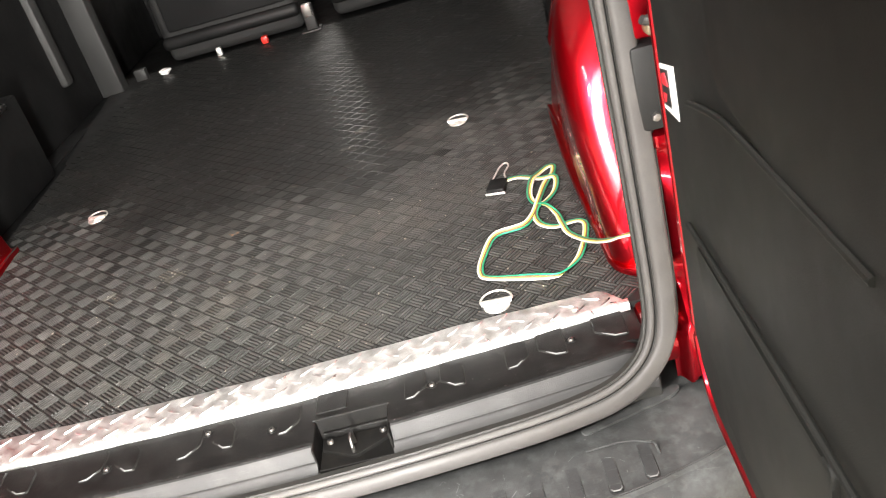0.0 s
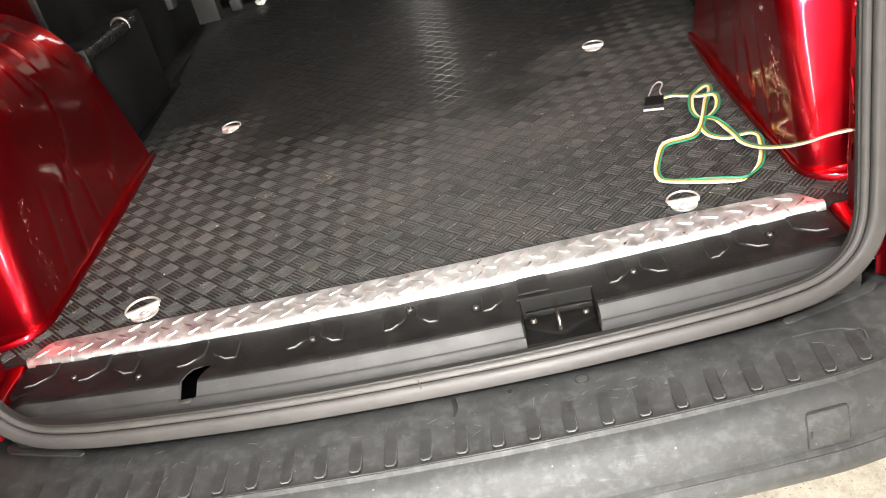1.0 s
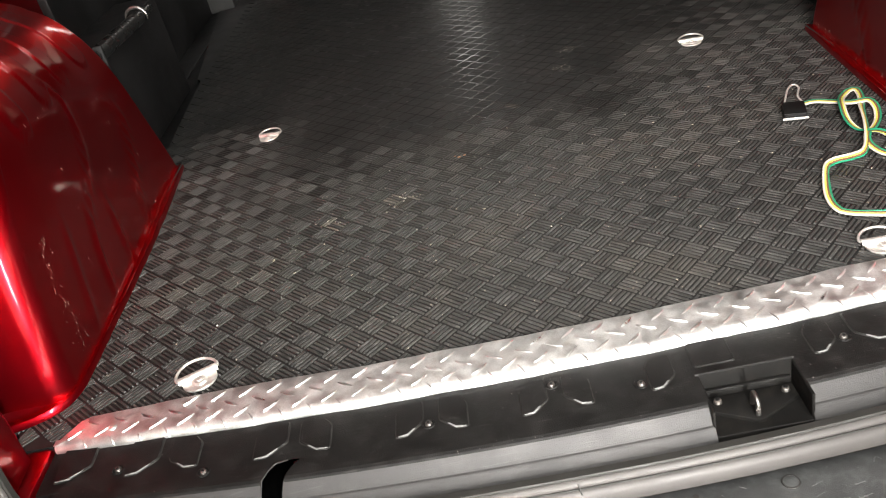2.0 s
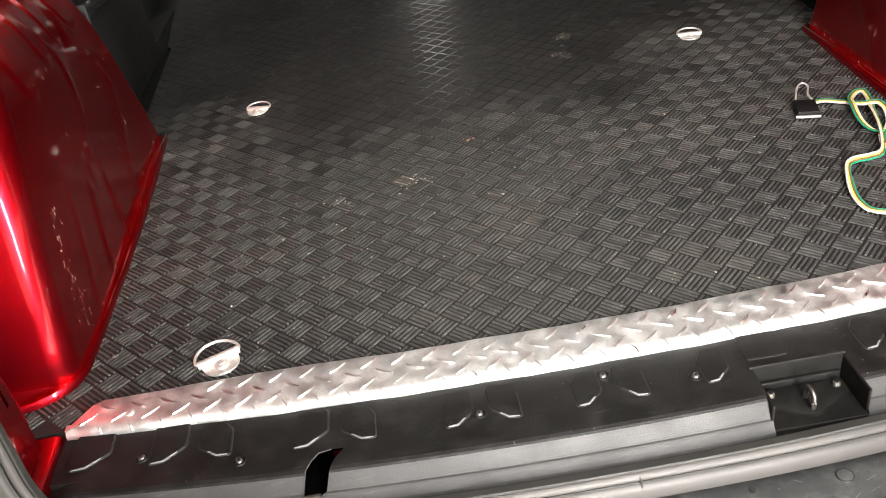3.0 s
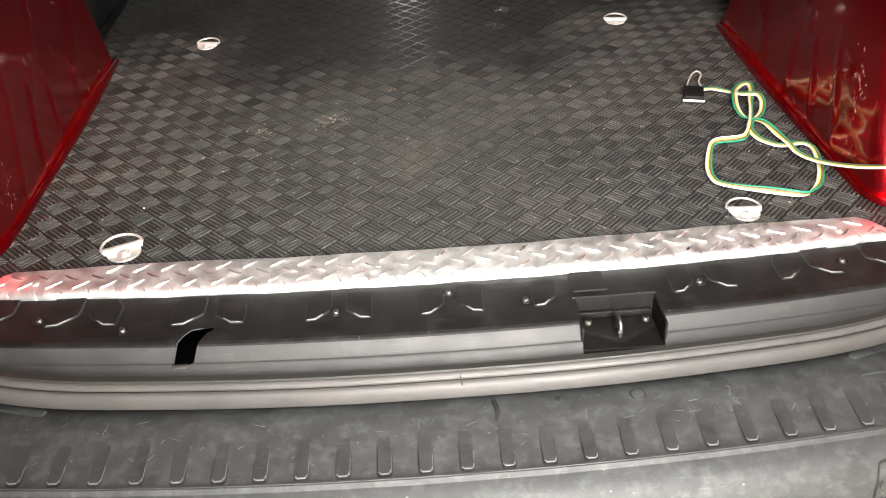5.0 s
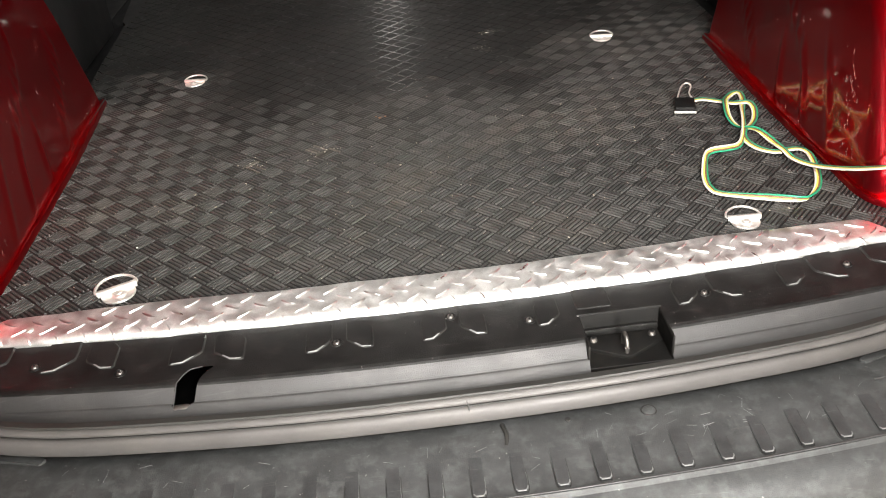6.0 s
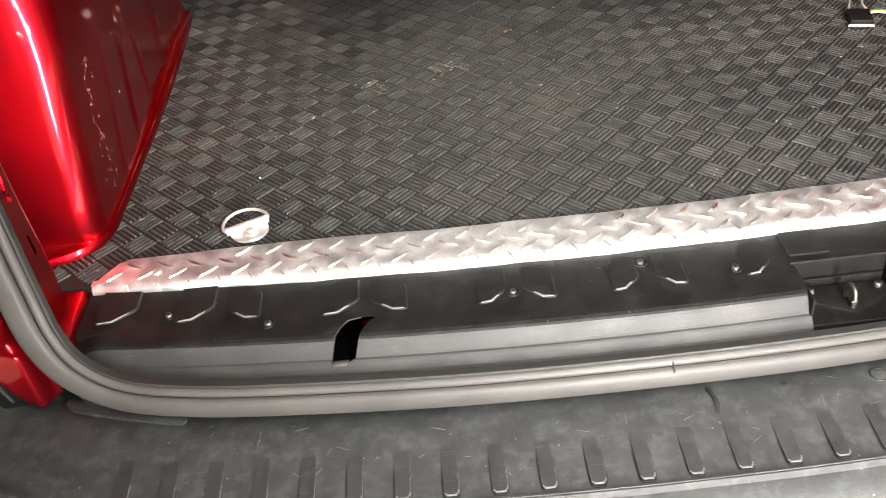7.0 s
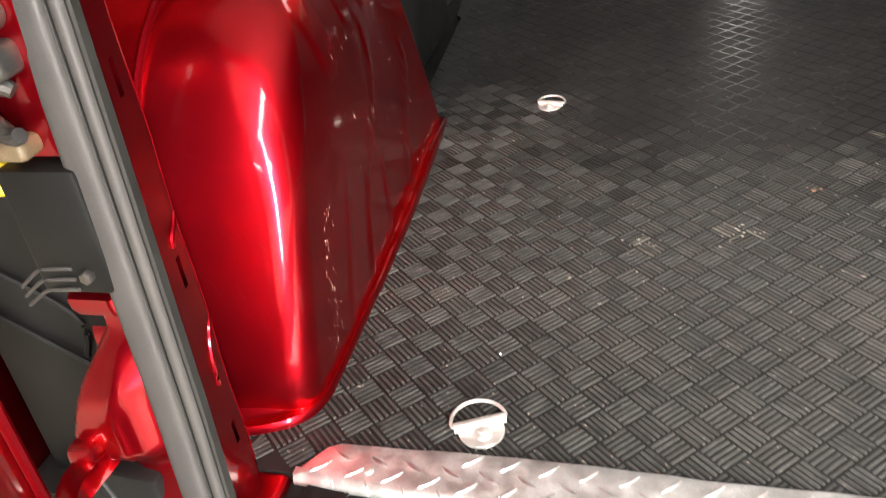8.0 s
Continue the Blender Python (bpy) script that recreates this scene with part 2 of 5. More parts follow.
def cylinder(centre, axis, r, h, seg=20, r2=None, bevel=0.0):
    bm = bmesh.new()
    bmesh.ops.create_cone(bm, cap_ends=True, segments=seg, radius1=r, radius2=r if r2 is None else r2, depth=h)
    if bevel:
        rim = [e for e in bm.edges if abs(e.verts[0].co.z - e.verts[1].co.z) < 1e-6]
        bmesh.ops.bevel(bm, geom=rim, offset=bevel, segments=2, affect="EDGES", profile=0.5)
    q = Vector((0, 0, 1)).rotation_difference(Vector(axis).normalized()).to_matrix().to_4x4()
    bmesh.ops.transform(bm, matrix=Matrix.Translation(centre) @ q, verts=bm.verts)
    return bm


def spline(points, step=0.006, closed=False):
    """Catmull-Rom through the points, resampled evenly."""
    p = [Vector(q) for q in points]
    n, out = len(p), []
    for i in range(n if closed else n - 1):
        a, b, c, d = (p[(i - 1) % n], p[i], p[(i + 1) % n], p[(i + 2) % n]) if closed else (p[max(i - 1, 0)], p[i], p[i + 1], p[min(i + 2, n - 1)])
        k = max(2, int((c - b).length / step))
        for j in range(k):
            t = j / k
            out.append(0.5 * ((2 * b) + (c - a) * t + (2 * a - 5 * b + 4 * c - d) * t * t + (3 * b - a - 3 * c + d) * t ** 3))
    if not closed:
        out.append(p[-1])
    return out


def tube(points, r, seg=8, closed=False, taper=None):
    """A round bar along points."""
    verts, faces, n = [], [], len(points)
    up = Vector((0, 0, 1))
    for i, p in enumerate(points):
        t = (points[(i + 1) % n] - points[i - 1]) if closed else (points[min(i + 1, n - 1)] - points[max(i - 1, 0)])
        t.normalize()
        a = t.cross(up)
        if a.length < 0.05:
            a = t.cross(Vector((0, 1, 0)))
        a.normalize()
        b = t.cross(a)
        rr = r * (taper(i / (n - 1)) if taper else 1)
        for k in range(seg):
            w = 2 * math.pi * k / seg
            verts.append(p + a * math.cos(w) * rr + b * math.sin(w) * rr)
    for i in range(n if closed else n - 1):
        for k in range(seg):
            a, b = i * seg + k, i * seg + (k + 1) % seg
            c, d = ((i + 1) % n) * seg + (k + 1) % seg, ((i + 1) % n) * seg + k
            faces.append((a, b, c, d))
    if not closed:
        faces.append(tuple(range(seg)))
        faces.append(tuple((n - 1) * seg + k for k in range(seg)))
    return verts, faces


def prism(outline, lo, hi, axis=2, bevel=0.0, seg=2):
    """A plate with the given outline, from lo to hi along the axis; the outline's two numbers are the other two axes."""
    bm = bmesh.new()
    rest = [i for i in range(3) if i != axis]

    def at(q, h):
        v = [0, 0, 0]
        v[rest[0]], v[rest[1]], v[axis] = q[0], q[1], h
        return bm.verts.new(v)

    a, b = [at(q, lo) for q in outline], [at(q, hi) for q in outline]
    n = len(outline)
    bm.faces.new(a)
    top = bm.faces.new(b)
    for i in range(n):
        bm.faces.new((a[i], a[(i + 1) % n], b[(i + 1) % n], b[i]))
    if bevel:
        bmesh.ops.bevel(bm, geom=list(top.edges), offset=bevel, segments=seg, affect="EDGES", profile=0.5)
    return bm


def rounded(pts, r, seg=5):
    """The polygon with its corners rounded; r is one radius or one for each corner."""
    out, n = [], len(pts)
    for i, p in enumerate(pts):
        p, a, b = Vector(p), Vector(pts[i - 1]), Vector(pts[(i + 1) % n])
        rr = r[i] if isinstance(r, (list, tuple)) else r
        u, v = (a - p), (b - p)
        rr = min(rr, u.length * 0.48, v.length * 0.48)
        s, e = p + u.normalized() * rr, p + v.normalized() * rr
        for k in range(seg + 1):
            t = k / seg
            out.append(tuple((1 - t) ** 2 * s + 2 * t * (1 - t) * p + t * t * e))
    return out


def sheet(fn, us, vs, skip=None):
    """Vertices and faces of the surface fn(u, v) over a grid."""
    verts = [fn(u, v) for u in us for v in vs]
    nv, faces = len(vs), []
    for i in range(len(us) - 1):
        for j in range(nv - 1):
            if skip and skip((us[i] + us[i + 1]) / 2, (vs[j] + vs[j + 1]) / 2):
                continue
            faces.append((i * nv + j, (i + 1) * nv + j, (i + 1) * nv + j + 1, i * nv + j + 1))
    return verts, faces


def lerp_table(table, x):
    xs, ys = [q[0] for q in table], [q[1] for q in table]
    return float(np.interp(x, xs, ys))


def smooth(a, b, x):
    t = min(1.0, max(0.0, (x - a) / (b - a)))
    return t * t * (3 - 2 * t)


def steps(a, b, d):
    return [float(q) for q in np.linspace(a, b, max(2, int(round(abs(b - a) / d)) + 1))]


# ---------------------------------------------------------------- the garage
ground = meshed("ground", [(-7, -9, 0), (7, -9, 0), (7, 10, 0), (-7, 10, 0)], [(0, 1, 2, 3)], CONCRETE)
tagged(ground, "pale speckled concrete garage floor behind the van", "ground", kind="structure")


# Walls and ceiling are unseen, added to close the room and bounce light.
def room_wall(name, lo, hi, mat, label):
    return tagged(part(name, block(lo, hi, 0), mat), label, "wall", kind="structure")


room_wall("wall_south", (-4.6, -7.2, 0), (4.6, -7.0, 2.6), WALLPAINT, "plain pale painted garage wall")
room_wall("wall_north", (-4.6, 9.5, 0), (4.6, 9.7, 2.6), WALLPAINT, "plain pale painted garage wall")
room_wall("wall_west", (-4.8, -7.2, 0), (-4.6, 9.7, 2.6), WALLPAINT, "plain pale painted garage wall")
room_wall("wall_east", (4.6, -7.2, 0), (4.8, 9.7, 2.6), WALLPAINT, "plain pale painted garage wall")
tagged(part("ceiling", block((-4.8, -7.2, 2.6), (4.8, 9.7, 2.7), 0), CEILPAINT), "plain white garage ceiling", "ceiling", kind="structure")
# Unseen fittings added over the added lamps.
for row in ADDED_LIGHTS:
    fitting = thing("ceiling_light", "unseen white light fitting added on the garage ceiling", "ceiling light", "garage ceiling lights")
    part("housing", block((row[0] - row[3] / 2 - 0.03, row[1] - row[4] / 2 - 0.03, 2.50), (row[0] + row[3] / 2 + 0.03, row[1] + row[4] / 2 + 0.03, 2.60), 0.01), WHITE, fitting)

# ---------------------------------------------------------------- van body
van = thing("cargo_van", "candy red cargo van body with its rear doorway open", "van")


def eased_table(table, z):
    """The table's value at z, its kinks rounded off."""
    return sum(lerp_table(table, min(1.0, z) + d * min(1.0, (1.0 - min(1.0, z)) / 0.03)) for d in (-0.03, -0.02, -0.01, 0.0, 0.01, 0.02, 0.03)) / 7


def arch_in(z, y=0.5):
    """How far the wheel arch's inner face lies from the middle, at the height z: upright at the rear, leaning out at the front."""
    rear = eased_table([(0.60, 0.618), (0.66, 0.611), (0.72, 0.603), (0.80, 0.594), (0.86, 0.594), (0.90, 0.602), (0.94, 0.624), (0.965, 0.655), (0.985, 0.720), (1.0, 0.85)], z)
    front = eased_table([(0.60, 0.640), (0.70, 0.657), (0.80, 0.678), (0.87, 0.700), (0.92, 0.727), (0.96, 0.761), (0.985, 0.797), (1.0, 0.85)], z)
    return rear + (front - rear) * smooth(0.15, 0.83, y)


def arch_rear(z):
    return eased_table([(0.60, 0.098), (0.66, 0.099), (0.72, 0.101), (0.78, 0.106), (0.84, 0.120), (0.90, 0.148), (0.95, 0.190), (0.98, 0.240), (1.0, 0.33)], z)


def arch_up(z, y):
    """The arch stands taller towards the rear."""
    return z + 0.055 * max(0.0, (z - 0.6) / 0.4) * (1 - smooth(0.35, 0.82, y))


def arch_bead(z, y):
    """Height of the pressed oval beads over the shoulder, and of the panel's slight unevenness."""
    h = 0.0013 * noise.noise((y * 8 + 0.8 * math.sin(z * 13), z * 3.0, 7.0)) * smooth(0.14, 0.22, y)
    for y0 in (0.300, 0.440, 0.585, 0.735):
        u, v = abs(y - y0), max(0.0, abs(z - 0.930) - 0.040)
        d = math.hypot(u, v * 1.3)
        h += 0.0032 * (1 - smooth(0.027, 0.034, d))
    # wavy low ridges, placed to fit streaks in the camera's view
    for line, high in WAVY_RIDGES:
        if line[-1][0] < z < line[0][0]:
            d = abs(y - lerp_table(line[::-1], z))
            h += high * math.exp(-(d / 0.010) ** 2) * smooth(line[-1][0], line[-1][0] + 0.03, z) * (1 - smooth(line[0][0] - 0.04, line[0][0], z))
    return h


# each ridge as height and distance along the arch, from the top down
WAVY_RIDGES = [([(0.93, 0.43), (0.86, 0.50), (0.81, 0.475), (0.77, 0.43), (0.73, 0.355), (0.685, 0.336), (0.61, 0.334)], 0.0042),
           ([(0.80, 0.735), (0.76, 0.72), (0.72, 0.67), (0.69, 0.63), (0.655, 0.59), (0.61, 0.56)], 0.0036),
           ([(0.73, 0.446), (0.70, 0.444), (0.61, 0.440)], 0.0030),
           ([(0.78, 0.262), (0.73, 0.256), (0.61, 0.238)], 0.0022)]


def wheel_arch(s):
    levels = [0.604, 0.615, 0.63, 0.65] + steps(0.67, 0.85, 0.018) + steps(0.856, 0.984, 0.0045) + [0.987, 0.990, 0.993, 0.996, 0.998, 1.0]
    verts, faces, rows = [], [], []
    for z in levels:
        xi, yr = arch_in(z, 0.1), arch_rear(z)
        r = 0.036 + 0.050 * smooth(0.80, 0.98, z)
        cx, cy = xi + r, yr + r
        # the rear face turns a little inwards and bows into the corner
        turn = 0.24
        sx, sy = cx - r * math.sin(turn), cy - r * math.cos(turn)
        ring = [(0.90, sy - 0.034)] + [(sx + q * (0.86 - sx), sy - 0.030 * (1 - (1 - q) ** 1.5)) for q in (1.0, 0.8, 0.62, 0.46, 0.32, 0.20, 0.10)]
        for k in range(13):
            w = turn + (math.pi / 2 - turn) * k / 12
            ring.append((cx - r * math.sin(w), cy - r * math.cos(w)))
        ring = [(x, y, arch_up(z, y)) for x, y in ring]
        for q in np.linspace(0, 1, 240)[1:]:
            y = cy + (0.815 - cy) * q
            lean = (arch_in(z + 0.004, y) - arch_in(z - 0.004, y)) / 0.008
            n = Vector((-1, 0, lean)).normalized() * (arch_bead(z, y) * min(1.0, q * 9))
            ring.append((arch_in(z, y) - 0.003 * math.sin(math.pi * q) + n.x, y, arch_up(z, y) + n.z))
        xf = arch_in(z, 0.83)
        ring += [(x, y, arch_up(z, y)) for x, y in ((xf + 0.008, 0.822), (xf + 0.03, 0.824), (0.90, 0.824))]
        rows.append(len(verts))
        verts += [(s * x, y, h) for x, y, h in ring]
    n = len(verts) // len(levels)
    for i in range(len(levels) - 1):
        for k in range(n - 1):
            faces.append((rows[i] + k, rows[i] + k + 1, rows[i + 1] + k + 1, rows[i + 1] + k))
    faces.append(tuple(range(rows[-1], rows[-1] + n)))
    ob = meshed("wheel_arch", verts, faces, RED_WORN, van, "glossy red wheel arch with scuffs and pressed oval beads", sharp=60)

    # turned-out foot along the floor
    foot = [(0.735, 0.058), (0.70, 0.065), (0.660, 0.076), (0.629, 0.094), (0.613, 0.130), (0.612, 0.20), (0.614, 0.45), (0.622, 0.65), (0.634, 0.826)]
    path = spline([(s * x, y, 0.604) for x, y in foot], 0.012)
    fv, ff = [], []
    prof = [(-0.002, -0.004), (-0.002, 0.003), (0.000, 0.0062), (0.004, 0.0066), (0.008, 0.0048), (0.012, 0.0048), (0.017, 0.0080), (0.026, 0.016)]
    for i, p in enumerate(path):
        t = path[min(i + 1, len(path) - 1)] - path[max(i - 1, 0)]
        side = Vector((t.y, -t.x, 0)).normalized() * (-s)
        if (Vector((s * 0.8, 0.5, 0)) - p).dot(side) < 0:
            side = -side
        for a, b in prof:
            wob = 0.0012 * noise.noise(p * 40)
            fv.append((p.x + side.x * a, p.y + side.y * a, p.z + b + wob))
    m = len(prof)
    for i in range(len(path) - 1):
        for k in range(m - 1):
            ff.append((i * m + k, i * m + k + 1, (i + 1) * m + k + 1, (i + 1) * m + k))
    meshed("foot_flange", fv, ff, RED_WORN, ob, "red flange worn along its edge")

    # nicks and scratches through the paint
    rnd = random.Random(40 + s)
    cv, cf = [], []
    for k in range(80):
        if k < 40:      # a run of scrapes beside the rear corner
            z, y, long_ = rnd.uniform(0.62, 0.78), rnd.gauss(0.185, 0.012), rnd.uniform(0.001, 0.007)
        elif k < 62:    # chips along the flange
            z, y, long_ = rnd.uniform(0.612, 0.622), rnd.uniform(0.30, 0.81), rnd.uniform(0.002, 0.007)
        else:
            z, y, long_ = rnd.uniform(0.64, 0.90), rnd.uniform(0.20, 0.80), rnd.uniform(0.0015, 0.006)
        lean = rnd.uniform(-0.5, 0.5)
        pts = []
        for q in (-0.5, 0.0, 0.5):
            zz, yy = z + long_ * q, y + long_ * q * lean
            qq = (yy - arch_rear(zz) - 0.036) / (0.815 - arch_rear(zz) - 0.036)
            pts.append(Vector((s * (arch_in(zz, yy) - 0.003 * math.sin(math.pi * max(0.0, qq)) - arch_bead(zz, yy)), yy, arch_up(zz, yy))))
        tv, tf = tube(pts, rnd.uniform(0.00008, 0.00022), 5)
        cf += [tuple(i + len(cv) for i in q) for q in tf]
        cv += tv
    tagged(meshed("paint_chips", cv, cf, CHIP, ob, "pale chips and scratches in the red paint"), kind="stuff")
    # paint worn off the flange's front corner
    v, f = tube([Vector((s * 0.6325, y, 0.6105)) for y in (0.70, 0.76, 0.828)], 0.0016, 6, taper=lambda q: 0.3 + 0.7 * q)
    meshed("bare_edge", v, f, STEEL, ob, "bare metal along the flange's worn edge")
    return ob


for s in (-1, 1):
    wheel_arch(s)


def door_jamb(s):
    """Rear-facing pillar between the seal and the hinge, with its pressed pocket, ledge and foot."""
    def y_at(x, z):
        y = -0.046 + 0.022 * (1 - smooth(0.648, 0.662, x))
        u, v = (x - 0.676) / 0.019, (z - 0.730) / 0.055
        y += 0.004 * (1 - smooth(0.75, 1.12, (abs(u) ** 3 + abs(v) ** 4) ** 0.28))
        y -= 0.020 * smooth(0.852, 0.861, z) * (1 - smooth(0.875, 0.884, z))
        y -= 0.030 * smooth(0.678, 0.720, z) * (1 - smooth(0.770, 0.842, z)) * smooth(0.645, 0.69, x)
        y -= 0.042 * (1 - smooth(0.60, 0.70, z))
        u2, v2 = (x - 0.655) / 0.010, (z - 0.640) / 0.034
        y += 0.020 * (1 - smooth(0.6, 1.15, math.hypot(u2, v2)))
        edge = lerp_table([(0.52, 0.652), (0.545, 0.680), (0.59, 0.700), (0.66, 0.704), (0.685, 0.712), (0.700, 0.742), (0.74, 0.738), (0.795, 0.714), (0.836, 0.690), (0.846, 0.692), (0.870, 0.698), (0.890, 0.700), (1.8, 0.702)], z)
        y += 0.085 * smooth(edge, edge + 0.014, x)
        return y

    def at(x, z):
        return (s * x, y_at(x, z), z)

    v, f = sheet(at, steps(0.645, 0.760, 0.0035), steps(0.528, 1.02, 0.005) + steps(1.03, 1.75, 0.06))
    ob = meshed("door_jamb", v, f, RED, van, "red pressed steel door jamb", sharp=50)
    # inner return of the pillar with its slots
    slots = [(0.680, 0.704), (0.850, 0.878), (1.010, 1.038), (1.18, 1.21)]
    zs = sorted({0.600, 1.75, *[a for q in slots for a in q], *steps(0.62, 1.7, 0.06)})

    def ret(w, z):
        low = 1 - smooth(0.60, 0.66, z)
        x = 0.628 + 0.009 * w + 0.004 * low * (1 - w)
        return (s * x, -0.056 + 0.062 * w - 0.03 * low * (1 - w), z)

    v, f = sheet(ret, [0, 0.2, 0.45, 0.66, 0.76, 1.0], zs, skip=lambda w, z: 0.66 < w < 0.76 and any(a < z < b for a, b in slots))
    meshed("pillar_return", v, f, RED, ob, "red inner pillar face with slotted holes", sharp=50)
    # Black backing that gives the slots their shade as colour.
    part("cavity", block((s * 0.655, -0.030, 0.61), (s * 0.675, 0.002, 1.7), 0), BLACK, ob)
    # welded edge that folds back to the side panel
    v, f = sheet(lambda w, z: (s * (0.638 + 0.036 * w), 0.006 + 0.0015 * math.sin(z * 40), z), [0, 0.5, 1], steps(0.61, 1.75, 0.03))
    meshed("pillar_edge", v, f, RED, ob)
    v, f = tube([Vector((s * 0.6373, 0.0062 + 0.0015 * math.sin(z * 40), z)) for z in steps(0.61, 1.75, 0.03)], 0.0010, 6)
    meshed("rolled_edge", v, f, RED, ob)
    for z0, dip in ((0.795, 0.045), (0.900, 0.012)):
        v, f = tube(spline([(s * 0.6335, -0.014, z0 - dip), (s * 0.6335, -0.012, z0 - dip * 0.4), (s * 0.635, -0.004, z0), (s * 0.638, 0.006, z0 + 0.008)], 0.006), 0.0024, 8)
        meshed("pressed_dimple", v, f, RED, ob)
    # vertical flange behind the return, in front of the wheel arch
    v, f = tube(spline([(s * (0.728 + 0.004 * math.sin(z * 30)), arch_rear(z) - 0.016, arch_up(z, 0.1)) for z in steps(0.72, 0.99, 0.03)], 0.02), 0.0045, 8)
    meshed("panel_flange", v, f, RED, ob)
    return ob


for s in (-1, 1):
    door_jamb(s)

# pillar trim plate, hinge and corner guard on each side
for s in (-1, 1):
    cover = tagged(part("pillar_cover", block((s * 0.646, -0.072, 0.884), (s * 0.708, -0.036, 0.984), 0.005), BLACK), "black plastic cover plate on the door pillar", "cover plate", "pillar cover plates")
    part("bolt", cylinder((s * 0.664, -0.0745, 0.902), (0, 1, 0), 0.0050, 0.008, 6, bevel=0.001), STEEL, cover, "zinc hexagon bolt")
    for k in range(3):
        z0 = 0.883 + 0.009 * k
        v, f = tube(spline([(s * 0.676, -0.0725, z0 + 0.006), (s * 0.694, -0.0725, z0 + 0.005), (s * 0.712, -0.066, z0 - 0.002), (s * 0.770, -0.03, z0 - 0.045)], 0.005), 0.0016, 6)
        meshed("rib", v, f, SEAL, cover)
    hinge = thing("hinge", "greasy dark cast metal door hinge bolted to the pillar", "hinge", "door hinges")
    part("plate", block((s * 0.645, -0.066, 0.990), (s * 0.715, -0.050, 1.13), 0.004), RED, hinge, "red painted hinge plate")
    hook = [Vector((s * (0.670 + 0.0165 * math.cos(w)), -0.082 - 0.004 * math.sin(w * 2), 1.030 + 0.0165 * math.sin(w))) for w in np.linspace(-2.2, 2.3, 22)]
    v, f = tube(hook, 0.0068, 10, taper=lambda q: 0.75 + 0.35 * math.sin(math.pi * q))
    meshed("hook", v, f, CAST, hinge, "worn hooked cast arm")
    part("knuckle", cylinder((s * 0.694, -0.078, 1.052), (0, 0, 1), 0.013, 0.075, 20, bevel=0.002), CAST, hinge)
    part("pin", cylinder((s * 0.694, -0.078, 1.052), (0, 0, 1), 0.006, 0.105, 14, bevel=0.002), STEEL, hinge)
    part("arm", block((s * 0.654, -0.088, 1.050), (s * 0.694, -0.062, 1.072), 0.006, 3), CAST, hinge)
    part("check_link", block((s * 0.664, -0.086, 0.996), (s * 0.692, -0.062, 1.010), 0.005, 3), GREASE, hinge, "link caked in tan grease")
    bolt = part("bolt", cylinder((s * 0.664, -0.072, 1.088), (0, 1, 0), 0.0115, 0.012, 20, bevel=0.002), CAST, hinge)
    part("bolt_centre", cylinder((s * 0.664, -0.0785, 1.088), (0, 1, 0), 0.0050, 0.003, 14, bevel=0.001), GREASE, bolt, "brassy bolt centre")
    lower = thing("hinge", "red painted lower door hinge reaching to the open door", "hinge", "door hinges")
    part("leaf", block((s * 0.716, -0.092, 0.700), (s * 0.742, -0.060, 0.738), 0.008), RED, lower)
    arm = prism(rounded([(s * 0.712, -0.06), (s * 0.736, -0.06), (s * 0.736, -0.11), (s * 0.708, -0.172), (s * 0.688, -0.174), (s * 0.716, -0.11)], 0.010, 4), 0.704, 0.725, 2, 0.005)
    part("arm", arm, RED, lower)
    part("pin", cylinder((s * 0.698, -0.168, 0.715), (0, 0, 1), 0.007, 0.050, 14, bevel=0.002), STEEL, lower)
    guard_outline = [(s * 0.674, 0.515), (s * 0.720, 0.505), (s * 0.766, 0.66), (s * 0.760, 0.688), (s * 0.690, 0.676)]
    guard = tagged(part("corner_guard", prism(rounded(guard_outline, 0.006, 3), 0.0, -0.066, 1, 0.006), BLACK), "black plastic guard strip below the door hinge", "guard strip", "corner guard strips")
    v, f = tube([Vector((s * (0.704 + 0.040 * q), -0.0665, 0.522 + 0.160 * q)) for q in (0, 0.5, 1)], 0.0022, 6)
    meshed("ridge", v, f, BUMPER, guard)
tagged(part("cap", cylinder((-0.727, -0.045, 0.974), (0, 0.3, 1), 0.015, 0.042, 18, bevel=0.007), YELLOW), "small yellow plastic cap beside the door hinge", "plastic cap")

